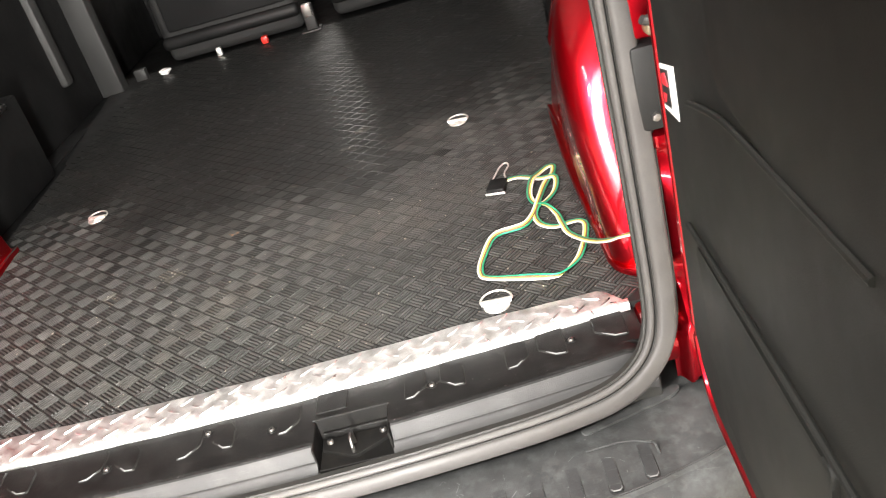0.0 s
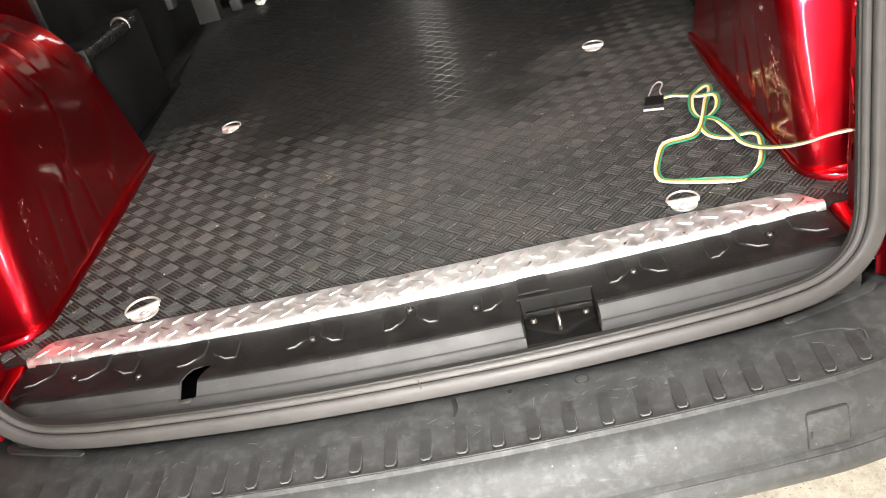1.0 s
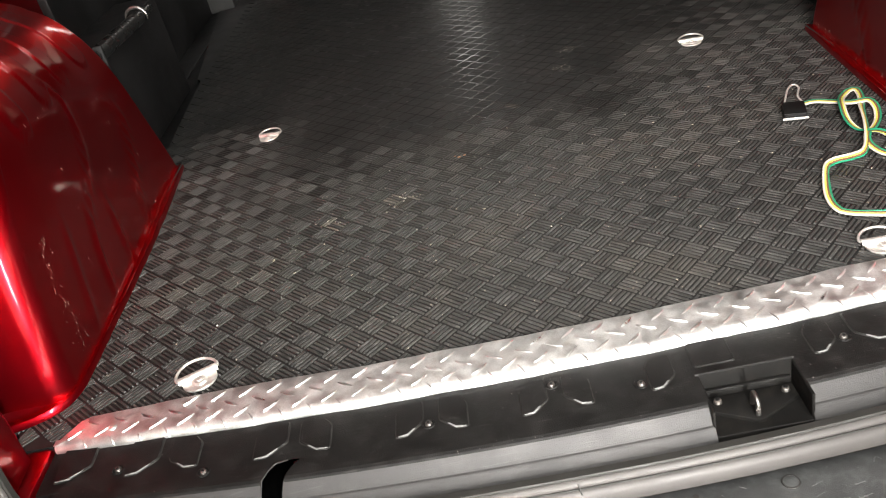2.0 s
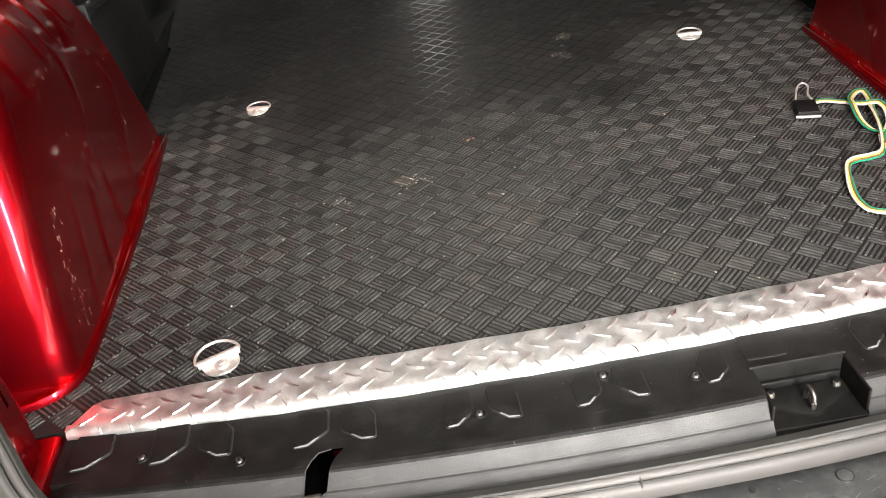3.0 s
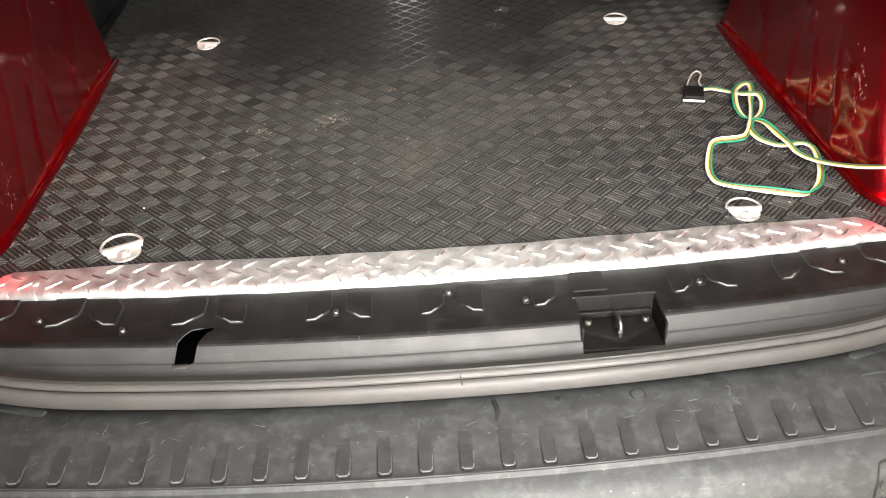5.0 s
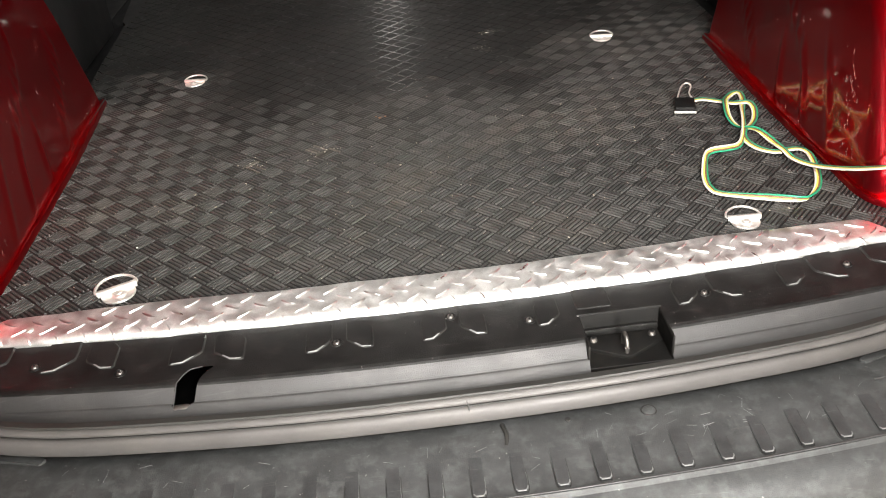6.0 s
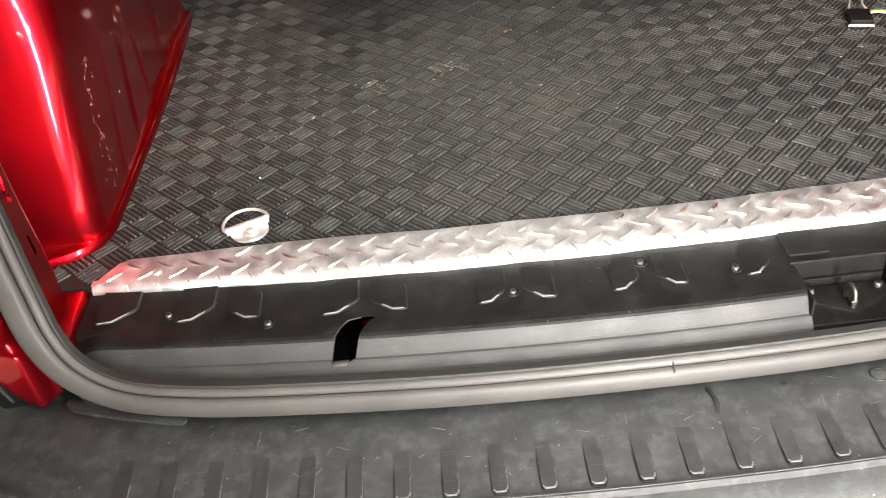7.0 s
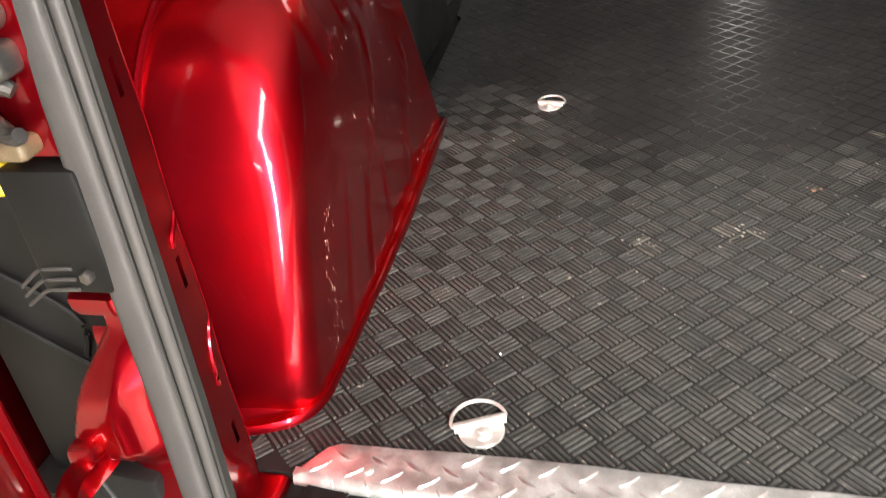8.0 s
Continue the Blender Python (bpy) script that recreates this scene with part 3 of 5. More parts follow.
# side panels, roof, sills and the black cladding inside
for s in (-1, 1):
    v, f = sheet(lambda y, z: (s * (0.86 - 0.10 * smooth(1.2, 1.8, z)), y, z), steps(0.09, 1.02, 0.08), steps(0.60, 1.80, 0.06))
    meshed("side_panel", v, f, RED_WORN, van, "red inner side panel")
    part("rear_corner", block((s * 0.715, 0.01, 1.02), (s * 0.90, 0.10, 1.80), 0.02), RED, van)
    housing = part("lamp_housing", block((s * 0.712, 0.012, 0.44), (s * 0.88, 0.09, 1.02), 0.008), BLACK, van, "black plastic lamp housing at the body's corner")
    for k in range(2):
        v, f = tube(spline([(s * (0.716 + 0.06 * k), 0.010, 0.70 + 0.05 * k), (s * 0.77, 0.008, 0.74 + 0.06 * k), (s * 0.86, 0.008, 0.80 + 0.06 * k)], 0.01), 0.003, 6)
        meshed("rib", v, f, BLACK, housing)
    part("outer_side", block((s * 0.90, 0.0, 0.30), (s * 0.92, 4.0, 1.80), 0.004), RED, van)
    part("side_cladding", block((s * 0.735 if s > 0 else s * 0.74, 0.83, 0.59), (s * 0.90, 1.36, 0.845), 0.01), BLACK, van, "black side cladding")
    part("side_door_trim", block((s * 0.84, 1.02, 0.59), (s * 0.90, 3.2, 1.80), 0.01), BLACK, van, "black side door trim")
    part("step_well", block((s * 0.78, 1.36, 0.50), (s * 0.90, 2.2, 0.592), 0.004), BLACK, van)
v, f = tube(spline([(-0.72, 0.84, 0.852), (-0.72, 1.00, 0.848), (-0.72, 1.14, 0.844)], 0.03), 0.016, 14)
rail = tagged(meshed("support_tube", v, f, DARK_STEEL), "dark steel support tube along the van's side", "tube")
v, f = tube([Vector((-0.72, 1.13, 0.844)), Vector((-0.72, 1.235, 0.842))], 0.010, 12)
meshed("inner_rod", v, f, DARK_STEEL, rail, "thinner steel rod end")
v, f = tube([Vector((-0.72 + 0.024 * math.cos(w), 1.137, 0.846 + 0.024 * math.sin(w))) for w in np.linspace(-0.3, math.pi * 0.95, 14)], 0.0045, 8, taper=lambda q: 0.4 + 0.6 * math.sin(math.pi * q))
meshed("bracket", v, f, STEEL, rail, "curved steel bracket")
part("bracket", block((-0.745, 0.846, 0.82), (-0.700, 0.856, 0.872), 0.003), BLACK, rail)
part("roof_panel", block((-0.92, -0.03, 1.80), (0.92, 4.0, 1.84), 0.01), RED, van)
# Unseen; its pale colour is made up, for soft reflections in the paint.
part("headliner", block((-0.90, 0.0, 1.775), (0.90, 3.2, 1.795), 0.004), HEADLINER, van, "pale cloth headliner")
part("dome_lamp", block((-0.32, 2.01, 1.752), (0.32, 2.39, 1.777), 0.006), WHITE, van, "white lamp housing on the headliner")
part("roof_header", block((-0.75, -0.05, 1.70), (0.75, 0.02, 1.80), 0.01), RED, van)
part("floor_pan", block((-0.90, -0.02, 0.555), (0.90, 4.0, 0.588), 0.004), BLACK, van)
# Not in body red: the shade under the sill is put into its colour.
part("rear_crossmember", block((-0.62, -0.085, 0.42), (0.62, 0.03, 0.556), 0.006), GRIME_SHADE, van, "rear body crossmember under the sill, coloured dark for its shade")
# Unseen; kept low so the front lamp shines over it onto the mat.
part("dashboard", block((-0.90, 3.0, 0.59), (0.90, 3.30, 0.92), 0.03), BLACK, van)
for s in (-1, 1):
    part("windscreen_pillar", block((s * 0.74, 3.2, 1.10), (s * 0.92, 3.3, 1.80), 0.01), BLACK, van)
for s in (-1, 1):
    # red sill ends at the corners of the doorway
    part("sill_end", block((s * 0.616, -0.070, 0.555), (s * 0.662, 0.030, 0.598), 0.010), RED, van, "red sill end beside the trim")

# rubber seal round the doorway
HALF_SEAL = [(0.0, -0.145, 0.550), (0.2, -0.142, 0.551), (0.4, -0.130, 0.554), (0.50, -0.120, 0.558), (0.56, -0.110, 0.567), (0.602, -0.097, 0.590),
             (0.624, -0.084, 0.625), (0.632, -0.072, 0.68), (0.634, -0.064, 0.78), (0.634, -0.058, 0.95), (0.632, -0.05, 1.2), (0.622, -0.03, 1.66)]
seal_path = spline([(-x, y, z) for x, y, z in HALF_SEAL[::-1]] + HALF_SEAL[1:], 0.008)


def swept(path, prof):
    """A profile along the doorway: first number away from the opening, second towards the rear."""
    verts, faces, m = [], [], len(prof)
    for i, p in enumerate(path):
        t = (path[min(i + 1, len(path) - 1)] - path[max(i - 1, 0)]).normalized()
        rear = Vector((0, -1, 0))
        rear = (rear - t * rear.dot(t)).normalized()
        away = rear.cross(t)
        if away.dot(Vector((p.x, 0, p.z - 1.1))) < 0:
            away = -away
        for a, b in prof:
            verts.append(p + away * a + rear * b)
    for i in range(len(path) - 1):
        for k in range(m):
            faces.append((i * m + k, i * m + (k + 1) % m, (i + 1) * m + (k + 1) % m, (i + 1) * m + k))
    faces += [tuple(range(m)), tuple((len(path) - 1) * m + k for k in range(m))]
    return verts, faces


seal = thing("door_seal", "grey rubber weatherstrip round the rear doorway", "door seal")
bulb = [(0.0112 + 0.0128 * abs(math.cos(w)) ** 0.7 * (1 if math.cos(w) > 0 else -1), 0.003 + 0.0085 * abs(math.sin(w)) ** 0.7 * (1 if math.sin(w) > 0 else -1)) for w in np.linspace(0, 2 * math.pi, 21)[:-1]]
v, f = swept(seal_path, bulb)
meshed("bulb", v, f, SEAL, seal, sharp=60)
lip = [(-0.0125, -0.010), (-0.0138, -0.002), (-0.0134, 0.0030), (-0.0115, 0.0062), (-0.0085, 0.0072), (-0.0058, 0.0066), (-0.0042, 0.0045), (-0.0034, 0.000), (-0.003, -0.008)]
v, f = swept(seal_path, lip)
meshed("lip", v, f, SEAL, seal, sharp=60)
v, f = swept(seal_path, [(-0.005, -0.018), (-0.005, -0.004), (0.006, -0.002), (0.016, -0.004), (0.016, -0.018)])
meshed("carrier", v, f, GRIME_SHADE, seal)
# Dark lines paint the shade in the strip's grooves and under its bulb.
for a, w, h in ((-0.0022, 0.0008, 0.0062), (-0.0158, 0.0022, 0.0030), (0.0258, 0.0018, -0.0010)):
    v, f = swept(seal_path, [(a - w, -0.006), (a - w, h - 0.0008), (a, h), (a + w, h - 0.0008), (a + w, -0.006)])
    meshed("groove", v, f, GRIME_SHADE, seal, "dark line painted for shade along the strip")
# butt joint of the strip
joint = [p for p in seal_path if abs(p.x - 0.012) < 0.0045][:1][0]
v, f = tube([joint + Vector((0.0005 * k, -0.0095 + 0.0020 * (k - 3) ** 2 * 0.2, 0.0115 - 0.0035 * k)) for k in range(7)], 0.0009, 6)
meshed("joint", v, f, GRIME_SHADE, seal, "butt joint of the strip")

# ---------------------------------------------------------------- rear bumper
def bumper_edge(x):
    return -0.277 + 0.10 * x * x + 1.0 * max(0.0, abs(x) - 0.50) ** 2


bumper = thing("rear_bumper", "dark grey textured plastic rear bumper with a scuffed tread top", "bumper")
BUMP_PROF = [(0.21, 0.470), (0.165, 0.500), (0.146, 0.512), (0.128, 0.5165), (0.108, 0.5185), (0.088, 0.5175), (0.050, 0.5125), (0.0235, 0.5090), (0.0212, 0.5128), (0.0160, 0.5130), (0.0125, 0.5075),
             (-0.002, 0.504), (-0.010, 0.497), (-0.016, 0.487), (-0.021, 0.470), (-0.0235, 0.450), (-0.0235, 0.441), (-0.032, 0.4375), (-0.037, 0.431),
             (-0.038, 0.417), (-0.032, 0.402), (-0.020, 0.385), (0.0, 0.372), (0.05, 0.372)]


def bumper_at(x, k):
    d, z = BUMP_PROF[int(k)]
    return (x, bumper_edge(x) + d, z - 0.012 * max(0, abs(x) - 0.6) / 0.2 + 0.0008 * noise.noise((x * 9, d * 30, 3)))


v, f = sheet(bumper_at, steps(-0.86, 0.86, 0.012), list(range(len(BUMP_PROF))))
meshed("shell", v, f, BUMPER, bumper, sharp=40)


def tread_pad(x, w, l):
    """A raised tread that ramps up towards the rear edge."""
    bm = bmesh.new()
    y0 = bumper_edge(x) + 0.026
    z0, z1 = 0.5088, 0.5128
    o = rounded([(x - w / 2, y0), (x + w / 2, y0), (x + w / 2, y0 + l), (x - w / 2, y0 + l)], [0.004, 0.004, 0.001, 0.001], 3)
    lo = [bm.verts.new((a, b, z0 + (b - y0) * 0.135 - 0.003)) for a, b in o]
    hi = [bm.verts.new((a, b, z0 + (b - y0) * 0.135 + 0.0042 * (1 - 0.85 * (b - y0) / l))) for a, b in o]
    bm.faces.new(hi)
    for i in range(len(o)):
        j = (i + 1) % len(o)
        bm.faces.new((lo[i], lo[j], hi[j], hi[i]))
    return bm


for k in range(-1, 24):
    x = -0.507 + 0.0468 * k
    tread = part("tread", tread_pad(x, 0.0150, 0.053), TREAD, bumper, "tread, darker than the bumper")
    # Pale line painted for the light on the tread's rear end.
    y1 = bumper_edge(x) + 0.0262
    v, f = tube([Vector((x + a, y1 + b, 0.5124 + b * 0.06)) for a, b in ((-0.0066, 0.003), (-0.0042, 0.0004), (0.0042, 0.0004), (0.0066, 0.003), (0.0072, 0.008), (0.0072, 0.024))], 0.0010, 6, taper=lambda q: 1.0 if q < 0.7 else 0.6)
    meshed("edge_glint", v, f, SCUFF_GLINT, tread, "pale glint painted along the edge")
    y0 = bumper_edge(x) + 0.024
    u = [(x - 0.0086, y0 + 0.053), (x - 0.0086, y0 + 0.006), (x - 0.0055, y0 + 0.0005), (x + 0.0055, y0 + 0.0005), (x + 0.0086, y0 + 0.006), (x + 0.0086, y0 + 0.053)]
    v, f = tube([Vector((a, b, 0.5089 + (b - y0) * 0.118)) for a, b in u], 0.0007, 6)
    meshed("groove", v, f, GRIME_SHADE, tread, "dark thin line round the tread")


pts = [(0.500, 0.098), (0.545, 0.094), (0.574, 0.080), (0.586, 0.055), (0.588, 0.024)]
line = spline([(x, bumper_edge(x) + d, lerp_table([(b, c) for b, c in BUMP_PROF[::-1] if 0.02 < b < 0.13], d) + 0.0004) for x, d in pts], 0.006)
v, f = tube(line, 0.0016, 8)
meshed("tread_border", v, f, BUMPER, bumper, "raised border at the end of the tread field")


def face_y(x, z):
    """The bumper's rear face at the height z."""
    face = [q for q in BUMP_PROF if q[0] <= -0.002 and q[1] > 0.42]
    return bumper_edge(x) + lerp_table([(b, a) for a, b in face[::-1]], z)


v, f = sheet(lambda x, z: (x, face_y(x, z) - 0.0022, z), steps(0.474, 0.524, 0.01), steps(0.445, 0.492, 0.005))
meshed("tow_eye_cover", v, f, BUMPER, bumper, "square tow eye cover")
loop_pts = [Vector((x, face_y(x, z) - 0.0008, z)) for x, z in rounded([(0.473, 0.444), (0.525, 0.444), (0.525, 0.493), (0.473, 0.493)], 0.005, 4)]
v, f = tube(loop_pts, 0.0013, 6, closed=True)
meshed("cover_gap", v, f, GRIME_SHADE, bumper)
part("cover_notch", block((0.476, face_y(0.478, 0.466) - 0.0035, 0.461), (0.4785, face_y(0.478, 0.466) + 0.002, 0.471), 0.0005), GRIME_SHADE, bumper)
for x in (0.30, -0.30):
    ring_pts = [Vector((x + 0.0098 * math.cos(w), bumper_edge(x) - 0.0345 + 0.004 * math.sin(w), 0.4255 + 0.0075 * math.sin(w))) for w in np.linspace(0, 2 * math.pi, 25)[:-1]]
    v, f = tube(ring_pts, 0.0012, 6, closed=True)
    meshed("sensor_ring", v, f, GRIME_SHADE, bumper)
    part("parking_sensor", cylinder((x, bumper_edge(x) - 0.0325, 0.4250), (0, -1, 0.6), 0.0088, 0.005, 24, bevel=0.001), BUMPER, bumper)
clip_ring = [Vector((0.222 + 0.0085 * math.cos(w), -0.160 + 0.0085 * math.sin(w), 0.5186)) for w in np.linspace(0, 2 * math.pi, 21)[:-1]]
v, f = tube(clip_ring, 0.0011, 6, closed=True)
meshed("clip_gap", v, f, GRIME_SHADE, bumper)
part("bumper_clip", cylinder((0.222, -0.160, 0.5182), (0, 0, 1), 0.008, 0.0025, 20, bevel=0.0008), BUMPER, bumper, "round push clip")
part("drain_hole", cylinder((0.125, -0.158, 0.5176), (0, 0, 1), 0.0032, 0.003, 12), GRIME_SHADE, bumper)
scuff = tube(spline([(0.047, -0.152, 0.5160), (0.050, -0.170, 0.5166), (0.047, -0.186, 0.5148)], 0.004), 0.0036, 6)
meshed("dark_smear", *scuff, GRIME_SHADE, bumper, "dark smear of grime")
# pale lines painted for the light caught along the bumper's edges
for d, z, r, label in ((0.0186, 0.5131, 0.0010, "pale glint painted along the edge"), (-0.0318, 0.4368, 0.0012, "pale glint painted along the lower ledge")):
    v, f = tube([Vector((x, bumper_edge(x) + d, z - 0.012 * max(0, abs(x) - 0.6) / 0.2)) for x in steps(-0.80, 0.80, 0.02)], r, 6)
    meshed("edge_glint", v, f, STEP, bumper, label)
rnd = random.Random(77)
sv, sf = [], []
for k in range(70):
    x, d = rnd.uniform(-0.50, 0.56), rnd.uniform(0.030, 0.115)
    if k % 3 == 0:
        x, d = rnd.gauss(0.30, 0.10), rnd.gauss(0.085, 0.018)
    d = min(0.118, max(0.028, d))
    ang, long_ = rnd.gauss(0.3, 0.9), rnd.uniform(0.002, 0.016)
    pts = []
    for q in (-0.5, 0.0, 0.5):
        xx, dd = x + long_ * q * math.cos(ang), min(0.12, max(0.024, d + long_ * q * math.sin(ang)))
        pts.append(Vector((xx, bumper_edge(xx) + dd, lerp_table([(b, c) for b, c in BUMP_PROF[::-1] if 0.02 < b < 0.13], dd) - 0.012 * max(0, abs(xx) - 0.6) / 0.2 + 0.0004)))
    tv, tf = tube(pts, rnd.uniform(0.00010, 0.00022), 5)
    sf += [tuple(i + len(sv) for i in q) for q in tf]
    sv += tv
tagged(meshed("scuffing", sv, sf, SCUFF_GLINT, bumper, "fine pale scratches in the bumper's top"), kind="stuff")
for s in (-1, 1):
    part("corner_shelf", block((s * 0.585, -0.165, 0.455), (s * 0.900, 0.005, 0.506), 0.012, 3), BUMPER, bumper)
for s in (-1, 1):
    tab = prism(rounded([(s * 0.500, -0.116), (s * 0.575, -0.091), (s * 0.640, -0.068), (s * 0.644, -0.076), (s * 0.632, -0.088), (s * 0.575, -0.106), (s * 0.505, -0.126)], 0.004), 0.515, 0.5195, 2, 0.001)
    tagged(part("rubber_tab", tab, BUMPER), "flat dark rubber buffer lying where bumper and seal meet", "rubber buffer", "rubber buffers")

# ---------------------------------------------------------------- plastic sill trim
def crest(x):
    return -0.108 + 0.11 * x * x


TRIM_PROF = [(0.150, 0.5945), (0.125, 0.5945), (0.10, 0.5940), (0.08, 0.5938), (0.06, 0.5935), (0.04, 0.5930), (0.03, 0.5927), (0.02, 0.5924), (0.012, 0.5920),
             (0.006, 0.5915), (0.002, 0.5900), (0.0, 0.5880)]
BAND_PROF = [(0.0, 0.5880), (-0.0020, 0.5852), (-0.0055, 0.5790), (-0.0085, 0.5738), (-0.0102, 0.5718), (-0.0125, 0.5712), (-0.0143, 0.5698), (-0.0180, 0.5656), (-0.0212, 0.5622), (-0.0235, 0.5580), (-0.0235, 0.548)]
LATCH = (0.160, 0.262)
TEAR = [(-0.289, -0.0705), (-0.303, -0.0690), (-0.317, -0.0715), (-0.3245, -0.0800), (-0.3310, -0.0920), (-0.3385, -0.1085), (-0.3370, -0.1120), (-0.3215, -0.1130), (-0.3120, -0.1075), (-0.3065, -0.0980), (-0.3020, -0.0870), (-0.2960, -0.0770)]


def inside(poly, x, y):
    hit = False
    for i in range(len(poly)):
        (x0, y0), (x1, y1) = poly[i - 1], poly[i]
        if (y0 > y) != (y1 > y) and x < (x1 - x0) * (y - y0) / (y1 - y0) + x0:
            hit = not hit
    return hit


def dense(prof, n):
    out = []
    for a, b in zip(prof[:-1], prof[1:]):
        out += [(a[0] + (b[0] - a[0]) * k / n, a[1] + (b[1] - a[1]) * k / n) for k in range(n)]
    return out + [prof[-1]]


trim = thing("sill_trim", "black grained plastic load sill trim with raised pads and a torn hole", "sill trim")
trim_xs = sorted({round(q, 5) for q in steps(-0.616, -0.345, 0.011) + steps(-0.345, -0.285, 0.0008) + steps(-0.285, 0.160, 0.0115) + steps(0.160, 0.262, 0.0102) + steps(0.262, 0.616, 0.0112)})
top_prof, band_prof = dense(TRIM_PROF, 9), dense(BAND_PROF, 10)


def trim_surface(prof):
    def at(x, k):
        d, z = prof[int(k)]
        end = smooth(0.585, 0.616, abs(x))
        return (x, crest(x) + d, z - 0.010 * end * (1 if d < 0.02 else 0.3))

    def gone(x, k):
        y = crest(x) + (prof[int(k)][0] + prof[min(int(k) + 1, len(prof) - 1)][0]) / 2
        return (LATCH[0] < x < LATCH[1] and y < -0.060) or inside(TEAR, x, y)

    return sheet(at, trim_xs, list(range(len(prof))), gone)


v, f = trim_surface(top_prof)
meshed("top_face", v, f, PLASTIC, trim, "black grained top face")
v, f = trim_surface(band_prof)
meshed("rear_step", v, f, STEP, trim, "worn grey rounded rear step")


def trim_top(x, y):
    """Height of the trim's top face."""
    return lerp_table(TRIM_PROF[::-1], y - crest(x))


def pad(x0, x1, chamfer, y1=-0.072, y0=-0.020):
    """A raised tread pad; chamfer -1 or 1: the rear corner that is cut off."""
    w = x1 - x0
    a, b = crest((x0 + x1) / 2) + 0.108 + y1, crest((x0 + x1) / 2) + 0.108 + y0
    if chamfer > 0:
        o = [(x0, a), (x0 + w * 0.42, a + 0.001), (x1, a + 0.018), (x1, b), (x0 + w * 0.3, b), (x0, b - 0.014)]
    elif chamfer < 0:
        o = [(x1, a), (x1, b - 0.014), (x1 - w * 0.3, b), (x0, b), (x0, a + 0.018), (x1 - w * 0.42, a + 0.001)]
    else:
        o = [(x0, a), (x1, a), (x1, b), (x0, b)]
    o = rounded(o, 0.004, 3)
    bm = bmesh.new()
    lo = [bm.verts.new((x, y, trim_top(x, y) - 0.002)) for x, y in o]
    mid = [bm.verts.new((x, y, trim_top(x, y) + 0.0006)) for x, y in o]
    cx, cy = sum(q[0] for q in o) / len(o), sum(q[1] for q in o) / len(o)
    hi = [bm.verts.new((x + (cx - x) * 0.05, y + (cy - y) * 0.035, trim_top(x, y) + 0.0021)) for x, y in o]
    for i in range(len(o)):
        j = (i + 1) % len(o)
        bm.faces.new((mid[i], mid[j], hi[j], hi[i]))
    bm.faces.new(hi)
    for i in range(len(o)):
        j = (i + 1) % len(o)
        bm.faces.new((lo[i], lo[j], mid[j], mid[i]))
    return bm


PADS = [(-0.597, -0.553, 1), (-0.506, -0.466, 1), (-0.452, -0.414, -1), (-0.346, -0.306, 1), (-0.292, -0.254, -1), (-0.178, -0.146, 1), (-0.128, -0.095, -1),
        (-0.035, -0.004, 1), (0.014, 0.045, -1), (0.108, 0.138, 1), (0.286, 0.316, 1), (0.336, 0.370, -1), (0.428, 0.460, 1), (0.474, 0.512, -1), (0.553, 0.597, -1)]
def pad_glint(x0, x1, c):
    """A pale line painted along a pad's rear edge, where light catches."""
    w, q = x1 - x0, crest((x0 + x1) / 2) + 0.108 - 0.072
    if c > 0:
        pts = [(x0 + 0.003, q + 0.001), (x0 + w * 0.42, q + 0.002), (x1 - 0.002, q + 0.0185), (x1 - 0.002, q + 0.050)]
    else:
        pts = [(x1 - 0.003, q + 0.001), (x1 - w * 0.42, q + 0.002), (x0 + 0.002, q + 0.0185), (x0 + 0.002, q + 0.050)]
    pts = [Vector((x, y, trim_top(x, y) + 0.0015 - 0.0002 * k)) for k, (x, y) in enumerate(pts)]
    return tube([p for a, b in zip(pts[:-1], pts[1:]) for p in (a, a.lerp(b, 0.5))] + [pts[-1]], 0.0011, 6, taper=lambda t: 0.55 + 0.6 * math.sin(math.pi * min(1, t * 1.6)) if t < 0.62 else 0.42)


for x0, x1, c in PADS:
    one = part("pad", pad(x0, x1, c, y0=0.0 if abs(x0 + x1) > 0.96 else -0.020), PLASTIC, trim)
    # The edge's highlight is painted on as a pale line.
    v, f = pad_glint(x0, x1, c)
    meshed("edge_glint", v, f, SCUFF_GLINT, one, "pale glint painted along the edge")
    edge = [one.data.vertices[i].co for i in range(len(one.data.vertices) // 3)]
    v, f = tube([Vector((q.x, q.y, q.z + 0.0022)) for q in edge], 0.0008, 6, closed=True)
    meshed("groove", v, f, GRIME_SHADE, one, "dark thin line round the pad")
part("pad", pad(0.160, 0.205, 0, -0.052, -0.012), PLASTIC, trim)
SCREWS = [(-0.515, -0.033), (-0.403, -0.064), (-0.140, -0.056), (0.003, -0.031), (0.099, -0.057), (0.324, -0.044), (0.520, -0.020)]
for x, y in SCREWS:
    sc = part("screw", cylinder((x, y, 0.5938), (0, 0, 1), 0.0052, 0.005, 16, 0.0035, 0.001), STEEL, trim, "small steel screw")
    part("recess", cylinder((x, y, 0.5965), (0, 0, 1), 0.0015, 0.0012, 6), BLACK, sc)
    v, f = tube([Vector((x + 0.0070 * math.cos(w), y + 0.0070 * math.sin(w), 0.5940)) for w in np.linspace(0, 2 * math.pi, 17)[:-1]], 0.0012, 6, closed=True)
    meshed("countersink", v, f, PLASTIC, sc)

# cavity seen through the torn hole, its shade put into near-black pieces
tear = thing("sill_cavity", "cavity behind the torn hole in the sill trim, its shade painted black", "cavity")
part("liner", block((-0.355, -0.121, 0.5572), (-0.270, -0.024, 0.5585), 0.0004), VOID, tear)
part("clip", block((-0.338, -0.113, 0.5585), (-0.318, -0.104, 0.5690), 0.003), STEEL, tear, "bent steel clip")
